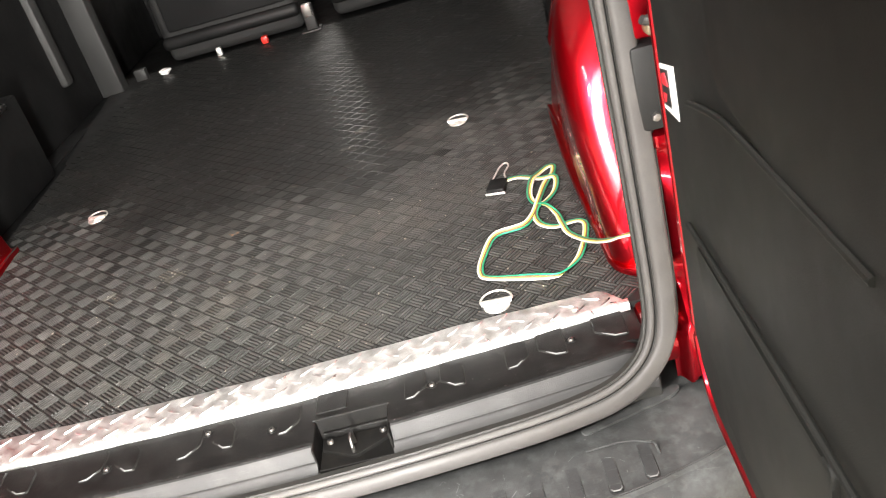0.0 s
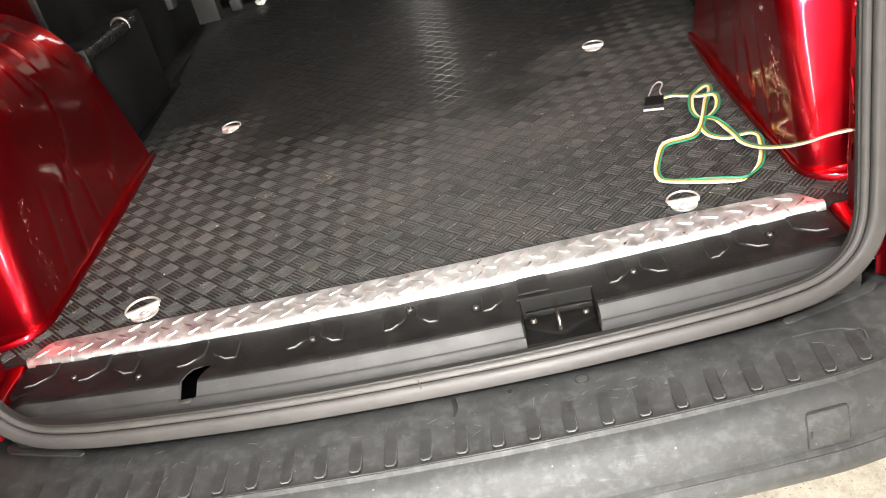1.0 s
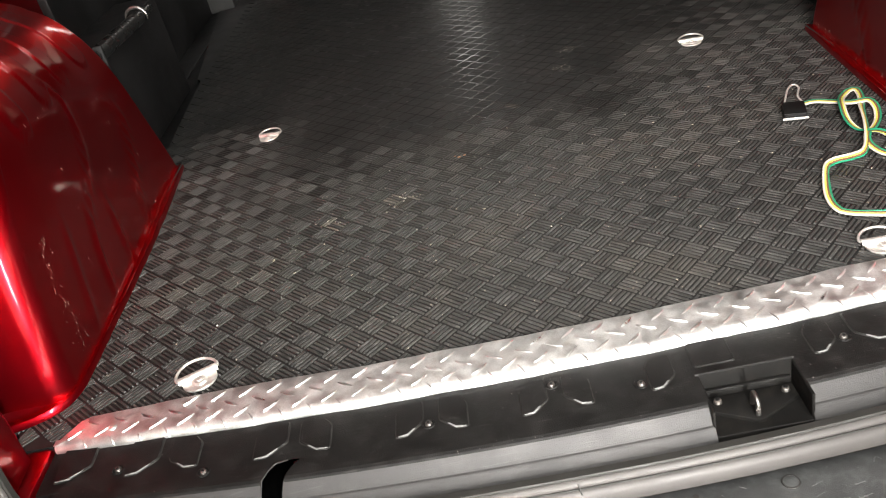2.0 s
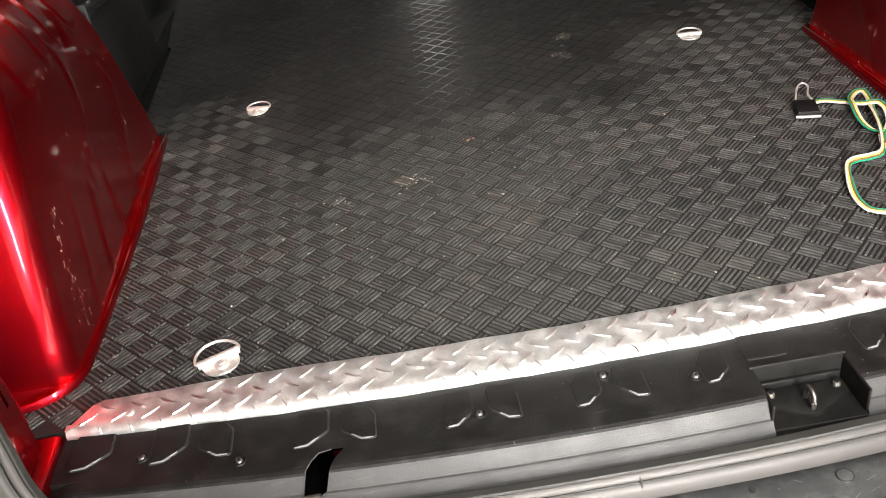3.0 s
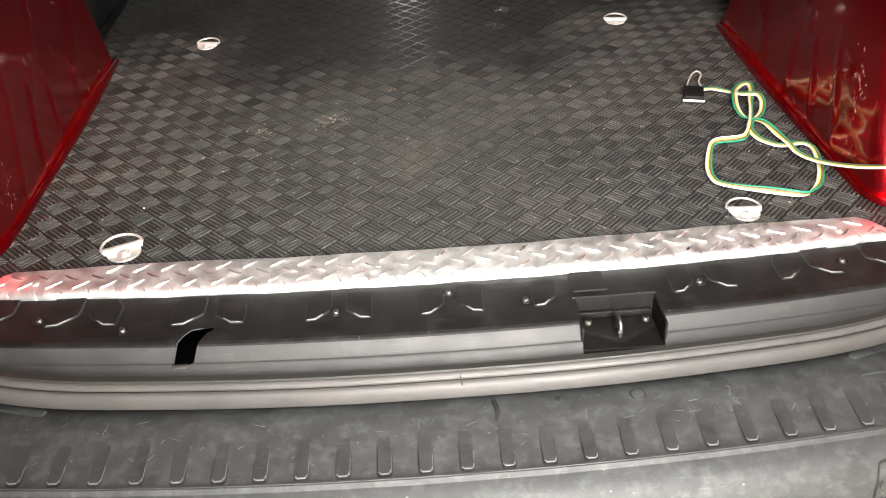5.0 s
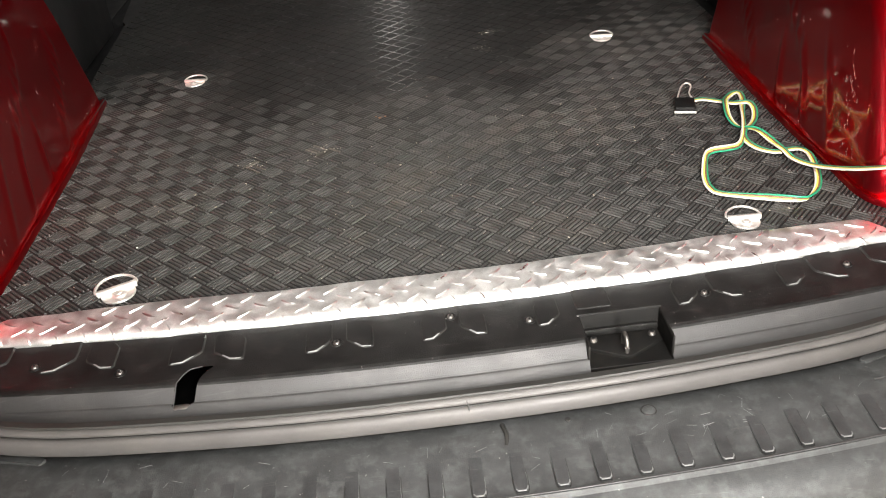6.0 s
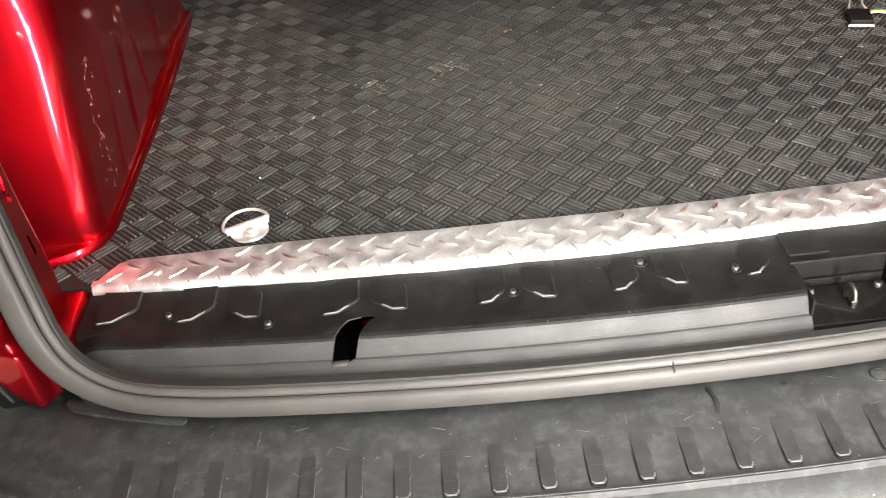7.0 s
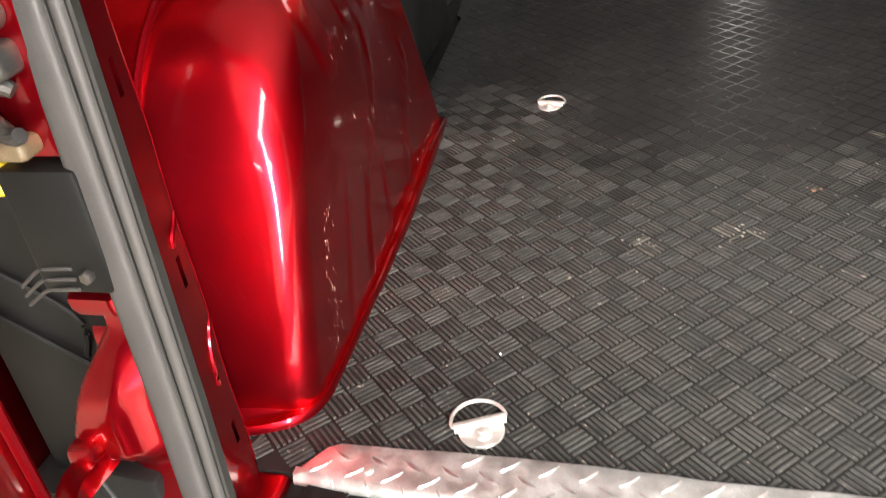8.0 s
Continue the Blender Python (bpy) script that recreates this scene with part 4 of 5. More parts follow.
v, f = tube([Vector((x, y, trim_top(x, y) + 0.0002 if y > crest(x) else 0.588 + 1.75 * (y - crest(x)))) for x, y in TEAR[1:7]], 0.0008, 6)
meshed("torn_rim", v, f, STEP, tear, "paler torn plastic edge")
part("inner_wall", block((-0.306, -0.052, 0.540), (-0.286, -0.048, 0.570), 0.001), RED, tear)
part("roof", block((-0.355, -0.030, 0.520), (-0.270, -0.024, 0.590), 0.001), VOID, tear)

# latch pocket with the door striker
latch = thing("door_striker", "steel door striker loop bolted in a pocket of the sill", "striker")
pocket = bmesh.new()
block((0.160, -0.062, 0.560), (0.262, -0.058, 0.595), 0.001, 1, pocket)
block((0.1585, -0.118, 0.556), (0.1615, -0.060, 0.5915), 0.0008, 1, pocket)
block((0.2605, -0.118, 0.556), (0.2635, -0.060, 0.5915), 0.0008, 1, pocket)
block((0.160, -0.122, 0.553), (0.262, -0.060, 0.560), 0.001, 1, pocket)
part("pocket", pocket, POCKET_DARK, latch, "black plastic pocket")
part("pocket_rim", block((0.157, -0.0612, 0.5925), (0.2635, -0.0590, 0.5952), 0.0008), STEP, latch, "paler pocket edge")
part("back_plate", block((0.166, -0.067, 0.562), (0.258, -0.0625, 0.574), 0.001), PLASTIC, latch)
part("base_plate", prism([(0.164, -0.068), (0.258, -0.068), (0.258, -0.088), (0.214, -0.112), (0.206, -0.112), (0.164, -0.088)], 0.560, 0.5655, 2, 0.001), POCKET_DARK, latch, "dark painted steel base plate")
v, f = tube(spline([(0.209, -0.106, 0.564), (0.209, -0.106, 0.577), (0.209, -0.102, 0.5845), (0.209, -0.092, 0.5845), (0.209, -0.088, 0.577), (0.209, -0.088, 0.564)], 0.002), 0.0026, 12)
meshed("loop", v, f, STEEL, latch, "worn steel loop")
for x in (0.175, 0.248):
    bolt = part("bolt", cylinder((x, -0.078, 0.568), (0, 0, 1), 0.0050, 0.005, 20, 0.0038, 0.001), STEEL, latch)
    part("socket", cylinder((x, -0.078, 0.5713), (0, 0, 1), 0.0025, 0.001, 6), BLACK, bolt)

# ---------------------------------------------------------------- diamond plate threshold
def plate_rear(x):
    return -0.010 + 0.075 * x * x


threshold = thing("threshold_strip", "bright aluminium diamond plate strip riveted over the mat's edge", "threshold strip")
plate_xs = sorted({round(q, 5) for q in steps(-0.612, 0.612, 0.012)})


def plate_front(x):
    return min(0.066, plate_rear(x) + 0.066 * min(1.0, max(0.06, (0.614 - abs(x)) / 0.040)))


PL = [("f", 0.0, 0.6015), ("f", 0.0, 0.6032), ("f", -0.0015, 0.6040), ("m", 0.66, 0.6040), ("m", 0.33, 0.6040), ("r", 0.0115, 0.6040), ("r", 0.0085, 0.6037), ("r", 0.0055, 0.6029), ("r", 0.0030, 0.6016), ("r", 0.0010, 0.5999), ("r", -0.0003, 0.5977), ("r", -0.0009, 0.5950), ("r", -0.0010, 0.5925)]


def plate_at(x, k):
    how, d, z = PL[int(k)]
    a, b = plate_rear(x), plate_front(x)
    wav = 0.0006 * math.sin(x * 38) + 0.0004 * math.sin(x * 91)
    y = b + d + wav if how == "f" else (a + d + wav if how == "r" else a + (b - a) * d)
    return (x, y, z + 0.0004 * math.sin(x * 23 + y * 60))


v, f = sheet(plate_at, plate_xs, list(range(len(PL))))
meshed("plate", v, f, ALU, threshold, sharp=60)


def lug(cx, cy, ang, half=0.0130, wide=0.0027, high=0.0015):
    """One raised lozenge of the plate, pointed at both ends."""
    c, s_ = math.cos(ang), math.sin(ang)
    ring, top = [], []
    for t, w in ((-1, 0), (-0.55, 0.75), (0, 1), (0.55, 0.75), (1, 0), (0.55, -0.75), (0, -1), (-0.55, -0.75)):
        u, q = t * half, w * wide
        ring.append((cx + u * c - q * s_, cy + u * s_ + q * c, 0.6036))
        u, q = t * half * 0.80, w * wide * 0.25
        top.append((cx + u * c - q * s_, cy + u * s_ + q * c, 0.6040 + high))
    return ring + top, [tuple(range(8, 16))] + [(i, (i + 1) % 8, 8 + (i + 1) % 8, 8 + i) for i in range(8)]


lv, lf = [], []
for k in range(-17, 18):
    for dx, dy, ang in ((0.0, 0.052, 0.72), (0.018, 0.035, -0.55), (0.0, 0.018, 0.72), (0.018, 0.002, -0.55)):
        cx = 0.0365 * k + dx - 0.002
        cy = plate_rear(cx) + dy
        if abs(cx) > 0.598 or cy + 0.012 > plate_front(cx) + 0.004 or cy - 0.006 < plate_rear(cx) - 0.003:
            if dy > 0.005 or abs(cx) > 0.598:
                if cy > plate_front(cx) - 0.008 or abs(cx) > 0.598:
                    continue
        if dy < 0.005:
            continue
        a, b = lug(cx, cy, ang + random.uniform(-0.04, 0.04))
        o = len(lv)
        lv += a
        lf += [tuple(i + o for i in q) for q in b]
tagged(meshed("lug_pattern", lv, lf, ALU_LUG, threshold, "raised diamond lugs", sharp=8), kind="stuff")
# lugs that run over the bent edge
for k in range(-16, 17):
    x = 0.0365 * k + 0.014
    pts = [Vector((x - 0.008, plate_rear(x) + 0.013, 0.6040)), Vector((x - 0.003, plate_rear(x) + 0.006, 0.6030)), Vector((x, plate_rear(x) + 0.001, 0.5999)), Vector((x + 0.001, plate_rear(x) - 0.0009, 0.5955))]
    v, f = tube(spline(pts, 0.003), 0.0014, 6, taper=lambda q: 0.3 + 0.7 * math.sin(math.pi * q))
    meshed("edge_lug", v, f, ALU_LUG, threshold)
for x in (-0.538, 0.538):
    part("rivet", cylinder((x, 0.033, 0.6052), (0, 0, 1), 0.0058, 0.003, 18, 0.0038, 0.001), ZINC, threshold, "round rivet head")

# ---------------------------------------------------------------- rubber mat
def mat_half(y):
    return lerp_table([(0.02, 0.655), (0.085, 0.69), (0.10, 0.69), (0.101, 0.632), (0.83, 0.640), (0.831, 0.70), (0.96, 0.702), (1.40, 0.722), (1.42, 0.735), (2.17, 0.82), (2.30, 0.80)], y)


mat = thing("floor_mat", "black ribbed checker rubber mat, dusty, on the load floor", "floor mat")
ys = [0.028, 0.06, 0.085, 0.10, 0.101, 0.3, 0.55, 0.83, 0.831, 0.96, 1.2, 1.40, 1.42, 1.8, 2.17, 2.32]
mv, mf = [], []
for y in ys:
    h = mat_half(y)
    mv += [(-h, y, 0.588), (-h, y, 0.5979), (0, y, 0.5979), (h, y, 0.5979), (h, y, 0.588)]
for i in range(len(ys) - 1):
    mf += [(i * 5 + k, i * 5 + k + 1, i * 5 + 6 + k, i * 5 + 5 + k) for k in range(4)]
mf += [(0, 1, 2, 3, 4), tuple(5 * (len(ys) - 1) + k for k in range(5))]
# The grooves' shade is put into this sheet's colour.
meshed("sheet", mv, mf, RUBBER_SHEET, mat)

PITCH = 0.0460
rng = np.random.default_rng(5)
rv, rf, fv, ff, nv, nf, dv, df = [], [], [], [], [], [], [], []
worn_dim_sets = [([], []) for _ in RUBBER_WORN_DIM]
SMEARS = [(-0.292, 0.453, 0.020), (-0.171, 0.481, 0.024), (0.193, 1.013, 0.020), (0.170, 0.912, 0.016), (0.05, 0.78, 0.014), (-0.10, 0.70, 0.012)]
BLOCK = PITCH / math.sqrt(2)
inv = 1 / math.sqrt(2)
for i in range(-20, 21):
    for j in range(0, 51):
        for kind in (0, 1):
            cx = 0.223 + 0.0456 * (i + 0.5 * kind)
            cy = 0.0305 + PITCH * (j + 0.5 * kind)
            if cy < 0.045 or cy > 2.29 or abs(cx) > mat_half(cy) + 0.010:
                continue
            along = (inv, -inv) if kind == 0 else (inv, inv)
            across = (inv, inv) if kind == 0 else (inv, -inv)
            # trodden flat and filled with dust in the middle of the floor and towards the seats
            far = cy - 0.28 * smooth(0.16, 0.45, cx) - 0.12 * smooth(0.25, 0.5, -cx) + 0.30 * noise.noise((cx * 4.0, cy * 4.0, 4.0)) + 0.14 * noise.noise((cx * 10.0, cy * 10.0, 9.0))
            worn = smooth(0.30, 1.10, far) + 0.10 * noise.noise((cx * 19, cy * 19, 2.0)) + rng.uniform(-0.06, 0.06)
            edge = mat_half(cy)
            # dust trodden in between the ribs, up to almost their tops
            fill = 0.59775 + 0.00190 * min(1.0, max(0.0, worn * 1.15))
            if worn > 0.06:
                h = BLOCK * 0.485
                o = len(fv)
                for z, ll in ((0.5976, h), (fill - 0.0002, h - 0.0002), (fill, h - 0.0014)):
                    for a, b in ((-1, -1), (1, -1), (1, 1), (-1, 1)):
                        px = cx + along[0] * a * ll + across[0] * b * ll
                        fv.append((max(-edge, min(edge, px)), cy + along[1] * a * ll + across[1] * b * ll, z))
                ff.append((o + 8, o + 9, o + 10, o + 11))
                for k in (0, 4):
                    ff += [(o + k + i, o + k + (i + 1) % 4, o + k + 4 + (i + 1) % 4, o + k + 4 + i) for i in range(4)]
            if worn > 0.45:     # smooth land left between the filled blocks
                for u, w in ((along, across), (across, along)):
                    o2, mid_, half_w = len(nv), BLOCK * 0.5, 0.0009
                    ends = [(cx + u[0] * a * mid_ + w[0] * (mid_ + b * half_w), cy + u[1] * a * mid_ + w[1] * (mid_ + b * half_w)) for a, b in ((-1, -1), (1, -1), (1, 1), (-1, 1))]
                    if max(abs(q[0]) for q in ends) < edge:
                        nv.extend([(q[0], q[1], z) for z in (0.5976, fill + 0.0001) for q in ends])
                        nf.extend([(o2 + 4, o2 + 5, o2 + 6, o2 + 7)] + [(o2 + i, o2 + (i + 1) % 4, o2 + 4 + (i + 1) % 4, o2 + 4 + i) for i in range(4)])
            # Ribs step darker towards the seats, painting in the light's fall-off.
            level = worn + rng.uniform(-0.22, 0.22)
            kept_block = (rv, rf) if level < 0.18 else worn_dim_sets[min(len(worn_dim_sets) - 1, int((level - 0.18) / 0.13))]
            count = 5
            for q in range(count):
                off = (q - (count - 1) / 2) * BLOCK * 0.196
                hl = BLOCK * 0.464 + rng.uniform(-0.0006, 0.0005)
                hw, tw = 0.00170, 0.00112 + rng.uniform(-0.0001, 0.0002)
                top = max(0.6000 - 0.00025 * min(1.0, max(0.0, worn)), fill + 0.00008) + rng.uniform(-0.00015, 0.00008)
                px, py = cx + across[0] * off, cy + across[1] * off
                kept = (dv, df) if any(math.hypot(px - a, py - b) < c * rng.uniform(0.3, 1.2) for a, b, c in SMEARS) else kept_block
                o = len(kept[0])
                for z, ww, ll in ((0.5977, hw, hl), (top, tw, hl - 0.0012)):
                    for a, b in ((-1, -1), (1, -1), (1, 1), (-1, 1)):
                        qx = px + along[0] * a * ll + across[0] * b * ww
                        kept[0].append((max(-edge, min(edge, qx)), py + along[1] * a * ll + across[1] * b * ww, z))
                kept[1].extend([(o + 4, o + 5, o + 6, o + 7), (o, o + 1, o + 5, o + 4), (o + 1, o + 2, o + 6, o + 5), (o + 2, o + 3, o + 7, o + 6), (o + 3, o, o + 4, o + 7)])
mat_layers = [("ribbing", rv, rf, RUBBER, "short raised ribs in a checker pattern"), ("smeared_ribbing", dv, df, RUBBER_DUSTY, "ribs smeared with pale dust"), ("packed_dust", fv, ff, RUBBER_FLAT, "dust packed between the ribs, darkened for the dim far floor"), ("land", nv, nf, RUBBER_LAND, "smooth narrow lands between the blocks")]
mat_layers += [("worn_dim_ribbing", vs, fs, m, "ribs trodden smooth, darkened in colour for the dim far floor") for (vs, fs), m in zip(worn_dim_sets, RUBBER_WORN_DIM)]
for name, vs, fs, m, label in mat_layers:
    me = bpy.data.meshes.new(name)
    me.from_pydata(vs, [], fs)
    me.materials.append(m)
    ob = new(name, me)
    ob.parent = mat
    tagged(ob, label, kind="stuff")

# ---------------------------------------------------------------- tie-down rings
def tie_down():
    t = thing("tie_down_ring", "zinc plated D-ring on a small plate screwed through the mat", "tie-down ring", "tie-down rings")
    o = [(0.027, 0.006)] + [(0.027 * math.cos(w), -0.006 + 0.027 * math.sin(w)) for w in np.linspace(0, -math.pi, 19)] + [(-0.027, 0.006)]
    part("plate", prism(o, 0.0, 0.003, 2, 0.001), ZINC, t)
    part("dome", cylinder((0, -0.011, 0.0045), (0, 0, 1), 0.013, 0.003, 24, 0.009, 0.001), ZINC, t)
    part("screw", cylinder((0, -0.011, 0.0068), (0, 0, 1), 0.0052, 0.002, 14, bevel=0.0006), ZINC, t)
    v, f = sheet(lambda x, w: (x, 0.004 + 0.0068 * math.cos(w), 0.0045 + 0.0060 * math.sin(w)), steps(-0.031, 0.031, 0.009), [float(q) for q in np.linspace(-0.5, math.pi + 0.5, 12)])
    meshed("strap", v, f, ZINC, t, "rolled strap that holds the ring")
    pts = spline([(-0.031, 0.004, 0.006)] + [(0.033 * math.cos(w), 0.006 + 0.030 * math.sin(w), 0.006 + 0.004 * math.sin(w)) for w in np.linspace(math.pi * 0.97, math.pi * 0.03, 11)] + [(0.031, 0.004, 0.006)], 0.004)
    v, f = tube(pts, 0.0023, 10)
    meshed("ring", v, f, ZINC, t)
    return t


first = tie_down()
RINGS = [(-0.442, 0.104, 24), (0.4325, 0.100, -4), (-0.458, 0.890, -12), (0.431, 0.895, -10)]
first.matrix_basis = pose(RINGS[0][0], RINGS[0][1], 0.6003, 0, 0, RINGS[0][2]) @ Matrix.Scale(0.86, 4)
for x, y, a in RINGS[1:]:
    copy_thing(first, pose(x, y, 0.6003, 0, 0, a) @ Matrix.Scale(0.86, 4))

# ---------------------------------------------------------------- crumbs on the mat
def crumb(x, y, r, mat_, label):
    bm = bmesh.new()
    bmesh.ops.create_icosphere(bm, subdivisions=1, radius=r)
    for q in bm.verts:
        q.co *= 0.7 + 0.6 * abs(noise.noise(q.co * 300 + Vector((x * 50, y * 50, 0))))
        q.co.z *= 0.5
    bmesh.ops.translate(bm, vec=(x, y, 0.6002 + r * 0.3), verts=bm.verts)
    tagged(part("crumb", bm, mat_, sharp=20), label, "debris", "crumbs on the mat")


crumb(-0.440, 0.218, 0.0022, WHITE, "tiny white crumb lying on the rubber mat")
for dx, dy, r in ((0, 0, 0.004), (0.010, 0.004, 0.003), (-0.007, 0.008, 0.002)):
    crumb(-0.067 + dx, 0.594 + dy, r, RUST, "small rust-brown crumb lying on the rubber mat")
for k in range(46):
    cx, cy = [(-0.292, 0.453), (-0.171, 0.481), (0.193, 1.013), (0.170, 0.912)][k % 4]
    crumb(cx + random.gauss(0, 0.014), cy + random.gauss(0, 0.012), random.uniform(0.0009, 0.0024), DUST, "pale dusty crumb lying on the rubber mat")
for k in range(40):
    crumb(random.uniform(-0.58, 0.58), random.uniform(0.12, 1.3), random.uniform(0.0007, 0.0016), DUST, "pale dusty crumb lying on the rubber mat")

# ---------------------------------------------------------------- trailer plug and its flat wires
plug = thing("trailer_plug", "flat trailer plug with white, yellow and green wires on the mat", "wiring plug")
PLUG_AT = pose(0.478, 0.488, 0.6005, 0, 0, -16)
body = part("body", block((-0.016, -0.024, 0.0), (0.018, 0.022, 0.012), 0.002), BLACK, plug, "black moulded plug body")
body.matrix_basis = PLUG_AT
clip = part("front_plate", block((-0.018, -0.027, 0.001), (0.020, -0.024, 0.0055), 0.001), ZINC, plug, "bright metal strip")
clip.matrix_basis = PLUG_AT
v, f = tube(spline([(-0.012, 0.020, 0.008), (-0.004, 0.062, 0.014), (0.006, 0.078, 0.016), (0.014, 0.068, 0.015), (0.010, 0.040, 0.012), (0.016, 0.020, 0.009)], 0.003), 0.0016, 8)
loop = meshed("wire_loop", v, f, ZINC, plug, "bent steel wire loop")
loop.matrix_basis = PLUG_AT
WIRE = [(0.499, 0.508), (0.519, 0.509), (0.540, 0.495), (0.561, 0.467), (0.583, 0.462), (0.585, 0.440), (0.574, 0.409), (0.556, 0.383), (0.539, 0.366), (0.529, 0.342), (0.530, 0.313),
        (0.540, 0.293), (0.557, 0.281), (0.577, 0.285), (0.595, 0.283), (0.602, 0.267), (0.596, 0.236), (0.584, 0.197), (0.567, 0.162), (0.545, 0.136), (0.525, 0.127), (0.473, 0.150),
        (0.426, 0.175), (0.418, 0.193), (0.420, 0.218), (0.430, 0.251), (0.447, 0.292), (0.463, 0.305), (0.487, 0.307), (0.508, 0.313), (0.526, 0.341), (0.544, 0.384), (0.565, 0.443),
        (0.586, 0.492), (0.591, 0.520), (0.580, 0.521), (0.560, 0.501), (0.543, 0.463), (0.531, 0.415), (0.535, 0.382), (0.551, 0.353), (0.564, 0.320), (0.566, 0.281), (0.570, 0.248),
        (0.584, 0.205), (0.598, 0.140), (0.611, 0.080), (0.624, 0.030), (0.640, -0.010)]
wz = [0.604] * len(WIRE)
for i, dz in ((3, 0.005), (4, 0.006), (5, 0.004), (8, 0.002), (31, 0.005), (32, 0.004), (37, 0.008), (38, 0.004), (40, 0.005), (42, 0.005), (43, 0.003), (44, 0.010), (45, 0.036), (46, 0.067), (47, 0.098), (48, 0.120)):
    wz[i] += dz
wire_path = spline([(x, y, z) for (x, y), z in zip(WIRE, wz)], 0.005)


def strand(k, mat_, label):
    """One of four joined wires; the flat band twists a little as it lies."""
    pts = []
    for i, p in enumerate(wire_path):
        t = wire_path[min(i + 1, len(wire_path) - 1)] - wire_path[max(i - 1, 0)]
        side = Vector((-t.y, t.x, 0)).normalized()
        along = i / len(wire_path)
        twist = 0.25 * math.sin(i * 0.05) + math.pi * smooth(0.26, 0.38, along) + 0.7 * smooth(0.42, 0.46, along) * (1 - smooth(0.56, 0.62, along)) - math.pi * smooth(0.72, 0.80, along)
        off = (k - 1.5) * 0.0026
        pts.append(p + side * off * math.cos(twist) + Vector((0, 0, abs(math.sin(twist)) * 0.004 + off * math.sin(twist))))
    v, f = tube(pts, 0.00165, 7)
    meshed("wire", v, f, mat_, plug, label, sharp=80)


strand(0, WHITE_WIRE, "white insulated wire")
strand(1, YELLOW_WIRE, "yellow insulated wire")
strand(2, BROWN_WIRE, "brown insulated wire")
strand(3, GREEN_WIRE, "green insulated wire")

# ---------------------------------------------------------------- rear doors, standing open
def rear_door(s, px, py, turn):
    """Built with the hinge edge at the origin, the inner face towards -x * s and the door running to -y."""
    d = thing("rear_door", "open red rear door with a black inner trim panel" if s > 0 else "open red rear door, its pressed inner edge showing", "van door", "rear doors")
    low = 0.612 if s > 0 else 0.53
    shell = rounded([(0.0, low), (0.0, 1.78), (-0.72, 1.78), (-0.72, low)], [0.09, 0.06, 0.06, 0.05], 8)
    bm = prism(shell, s * 0.058, 0.0, 0, 0.006)
    part("shell", bm, RED, d, "red painted door shell")
    path = [Vector((s * -0.001, y, z)) for y, z in rounded([(-0.006, low + 0.006), (-0.006, 1.774), (-0.714, 1.774), (-0.714, low + 0.006)], [0.088, 0.06, 0.06, 0.05], 10)]
    v, f = tube(path, 0.0045, 8, closed=True)
    meshed("hem", v, f, RED, d, "folded red hem round the door's edge")
    inset = 0.028 if s > 0 else 0.050
    inner = rounded([(-inset, low + 0.032), (-inset, 1.74), (-0.69, 1.74), (-0.69, low + 0.032)], [0.08, 0.04, 0.04, 0.04], 8)
    panel = part("trim_panel", prism(inner, s * 0.004, s * -0.006, 0, 0.003), DOORTRIM, d, "black door trim panel")
    pocket = rounded([(-0.100, 0.866), (-0.402, 0.872), (-0.402, 0.70), (-0.14, 0.69)], 0.015, 4)
    part("pressed_field", prism(pocket, s * -0.004, s * -0.011, 0, 0.004), DOORTRIM, panel)
    upper = rounded([(-0.22, 1.058), (-0.41, 1.034), (-0.66, 1.034), (-0.66, 1.60), (-0.22, 1.60)], 0.02, 4)
    part("pressed_field", prism(upper, s * -0.004, s * -0.010, 0, 0.004), DOORTRIM, panel)
    if s > 0:
        for row in ([(-0.092, 0.876), (-0.10, 0.877), (-0.245, 0.882), (-0.346, 0.885), (-0.46, 0.885)], [(-0.147, 1.018), (-0.237, 1.038), (-0.350, 1.043), (-0.46, 1.046)]):
            v, f = tube(spline([(s * -0.0105, y, z) for y, z in row], 0.02), 0.0028, 8)
            meshed("pressed_ridge", v, f, DOORTRIM, panel)
        sign = part("sticker", prism([(-0.032, 0.972), (-0.032, 1.015), (-0.086, 1.028), (-0.086, 0.978)], s * -0.0055, s * -0.0066, 0), WHITE, panel, "white warning sticker with red and black shapes")
        part("sticker_field", prism([(-0.035, 0.977), (-0.035, 1.011), (-0.064, 1.018), (-0.064, 0.982)], s * -0.0062, s * -0.0072, 0), INK, sign)
        part("sticker_shape", prism([(-0.040, 0.998), (-0.040, 1.008), (-0.052, 1.012), (-0.062, 1.002)], s * -0.0070, s * -0.0078, 0), STICKER_RED, sign)
        part("sticker_shape", prism([(-0.040, 0.981), (-0.040, 0.990), (-0.052, 0.992), (-0.046, 0.982)], s * -0.0070, s * -0.0078, 0), STICKER_RED, sign)
    else:
        for k in range(4):
            part("pressed_louvre", block((s * 0.0, -0.034, 0.70 + 0.018 * k), (s * -0.0014, -0.012, 0.708 + 0.018 * k), 0.0006), RED, d)
    d.matrix_basis = pose(px, py, 0, 0, 0, turn)
    return d


rear_door(1, 0.648, -0.190, -2.5)
rear_door(-1, -0.672, -0.175, 2.5)

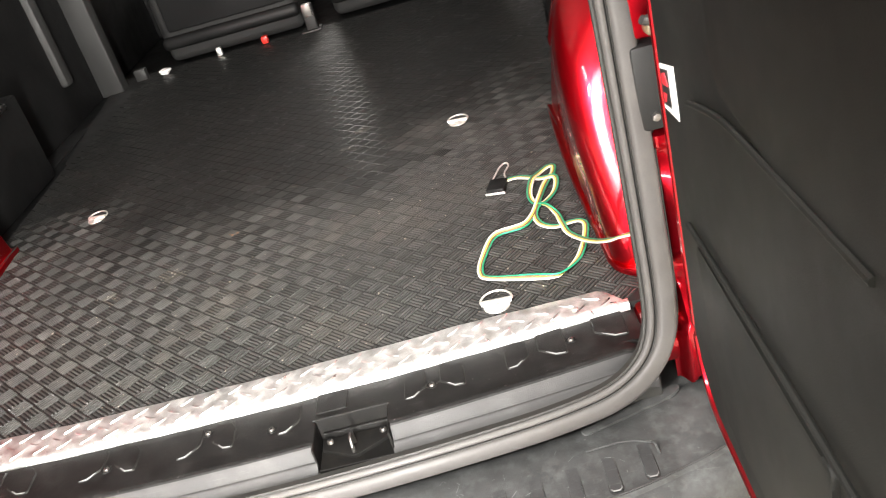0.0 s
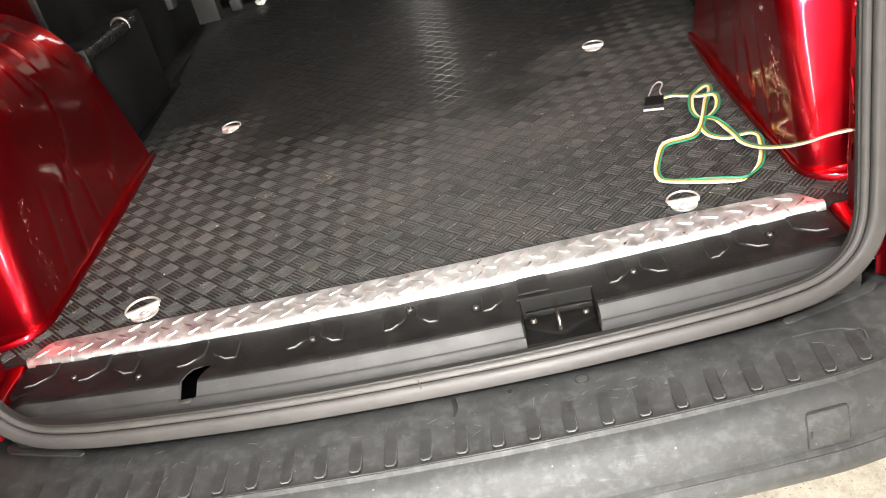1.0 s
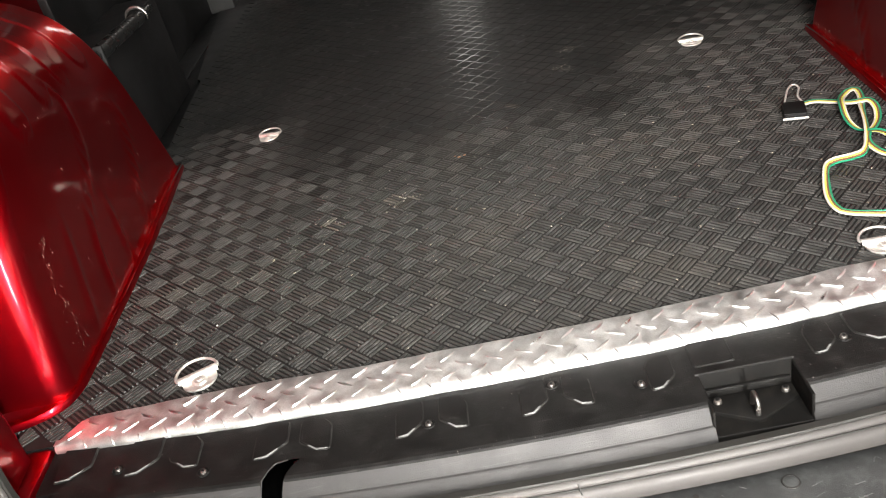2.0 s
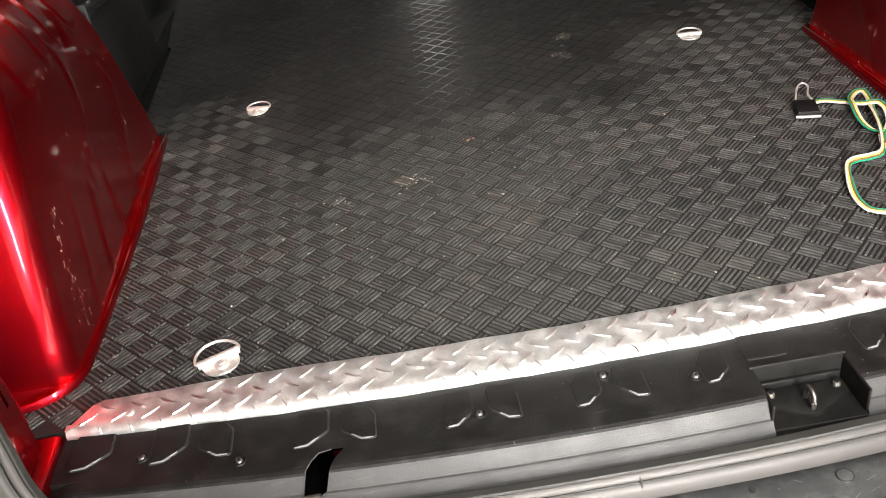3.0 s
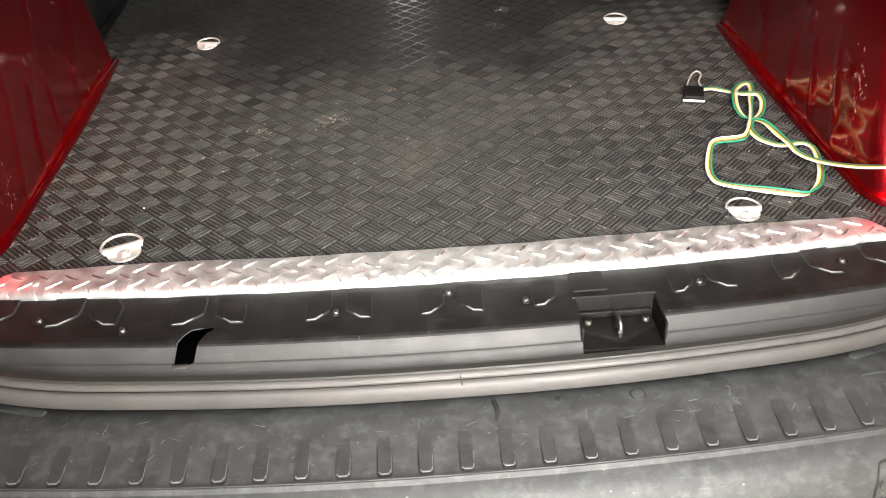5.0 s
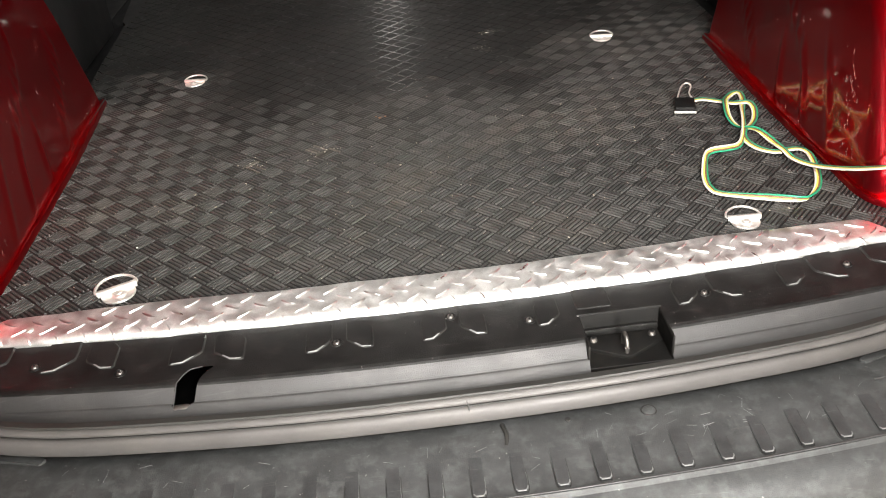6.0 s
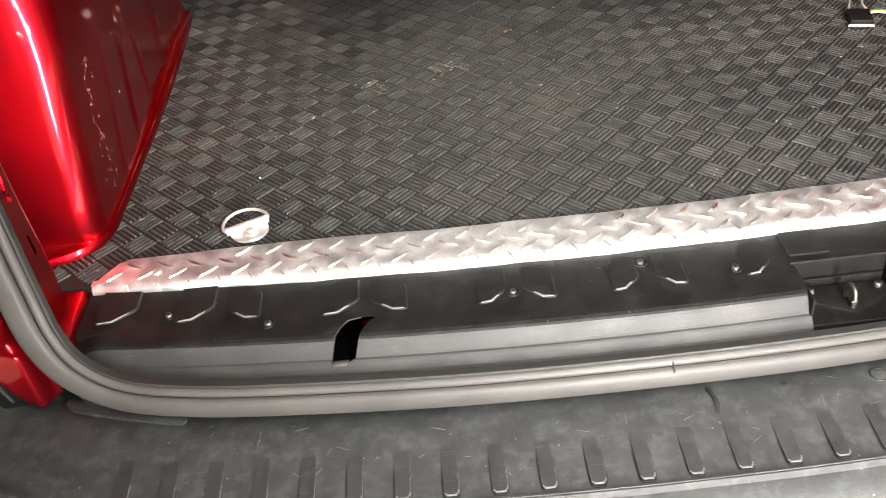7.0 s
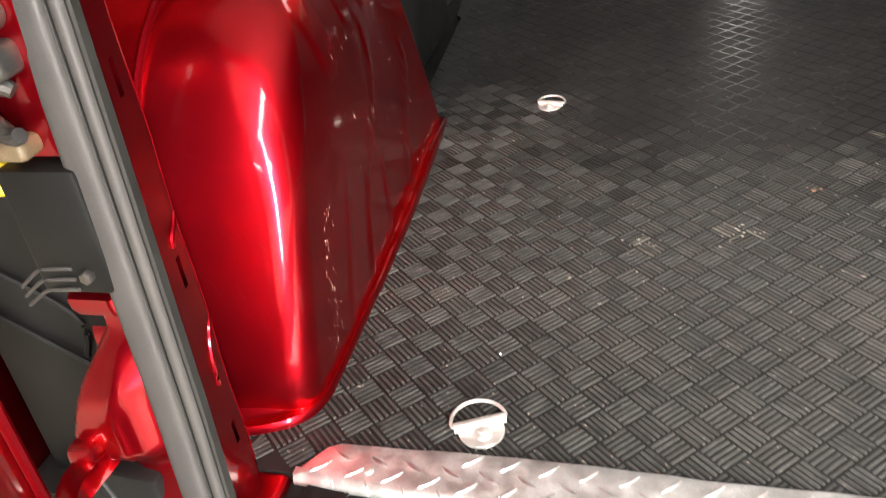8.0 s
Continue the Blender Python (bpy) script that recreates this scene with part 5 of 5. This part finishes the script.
# ---------------------------------------------------------------- front seats and cabin parts
def seat_back(x0, x1, y):
    t = thing("front_seat", "dark upholstered front seat seen from behind", "seat", "front seats")
    part("backrest", block((x0, y, 0.66), (x1, y + 0.16, 1.33), 0.04, 4), SEATCLOTH, t)
    part("back_board", block((x0 + 0.04, y - 0.012, 0.72), (x1 - 0.04, y + 0.01, 1.24), 0.01), BLACK, t)
    part("cushion", block((x0, y + 0.02, 0.60), (x1, y + 0.5, 0.73), 0.03, 3), SEATCLOTH, t)
    part("lower_roll", block((x0, y - 0.02, 0.655), (x1, y + 0.05, 0.705), 0.02, 3), BLACK, t)
    return t


seat_back(-0.62, -0.07, 2.34)
seat_back(0.05, 0.66, 2.36)
latch_bar = thing("seat_latch", "grey steel seat latch bracket on the floor between the seats", "bracket")
part("upright", block((-0.055, 2.262, 0.60), (-0.012, 2.30, 0.70), 0.006), CABIN_GREY, latch_bar)
part("catch", block((-0.050, 2.250, 0.655), (-0.016, 2.266, 0.705), 0.004), STEEL, latch_bar, "bright worn catch")
part("foot", block((-0.075, 2.245, 0.598), (0.0, 2.315, 0.606), 0.002), CABIN_GREY, latch_bar)
tagged(part("buckle", block((-0.236, 2.262, 0.600), (-0.210, 2.292, 0.628), 0.005), BUCKLE_RED), "red seat belt buckle button on the floor", "buckle")
tagged(part("belt_tongue", block((-0.416, 2.270, 0.600), (-0.396, 2.292, 0.632), 0.004), ZINC), "small pale metal belt tongue at the seat's foot", "belt tongue")
crumple = bmesh.new()
bmesh.ops.create_icosphere(crumple, subdivisions=3, radius=0.022)
for q in crumple.verts:
    q.co *= 0.75 + 0.7 * abs(noise.noise(q.co * 60))
    q.co.z *= 0.6
bmesh.ops.translate(crumple, vec=(-0.612, 2.215, 0.612), verts=crumple.verts)
tagged(part("paper_scrap", crumple, WHITE, sharp=20), "crumpled pale paper scrap on the mat's front corner", "paper")
part("door_pillar", block((-0.86, 2.13, 0.592), (-0.755, 2.20, 1.75), 0.012), CABIN_GREY, van, "grey plastic door pillar trim")
part("door_pillar", block((0.755, 2.13, 0.592), (0.86, 2.20, 1.75), 0.012), CABIN_GREY, van, "grey plastic door pillar trim")
part("door_grip", block((-0.86, 1.86, 0.72), (-0.815, 1.92, 1.05), 0.015), CABIN_GREY, van)
part("floor_bracket", block((-0.735, 2.23, 0.596), (-0.690, 2.262, 0.640), 0.004), CABIN_GREY, van)
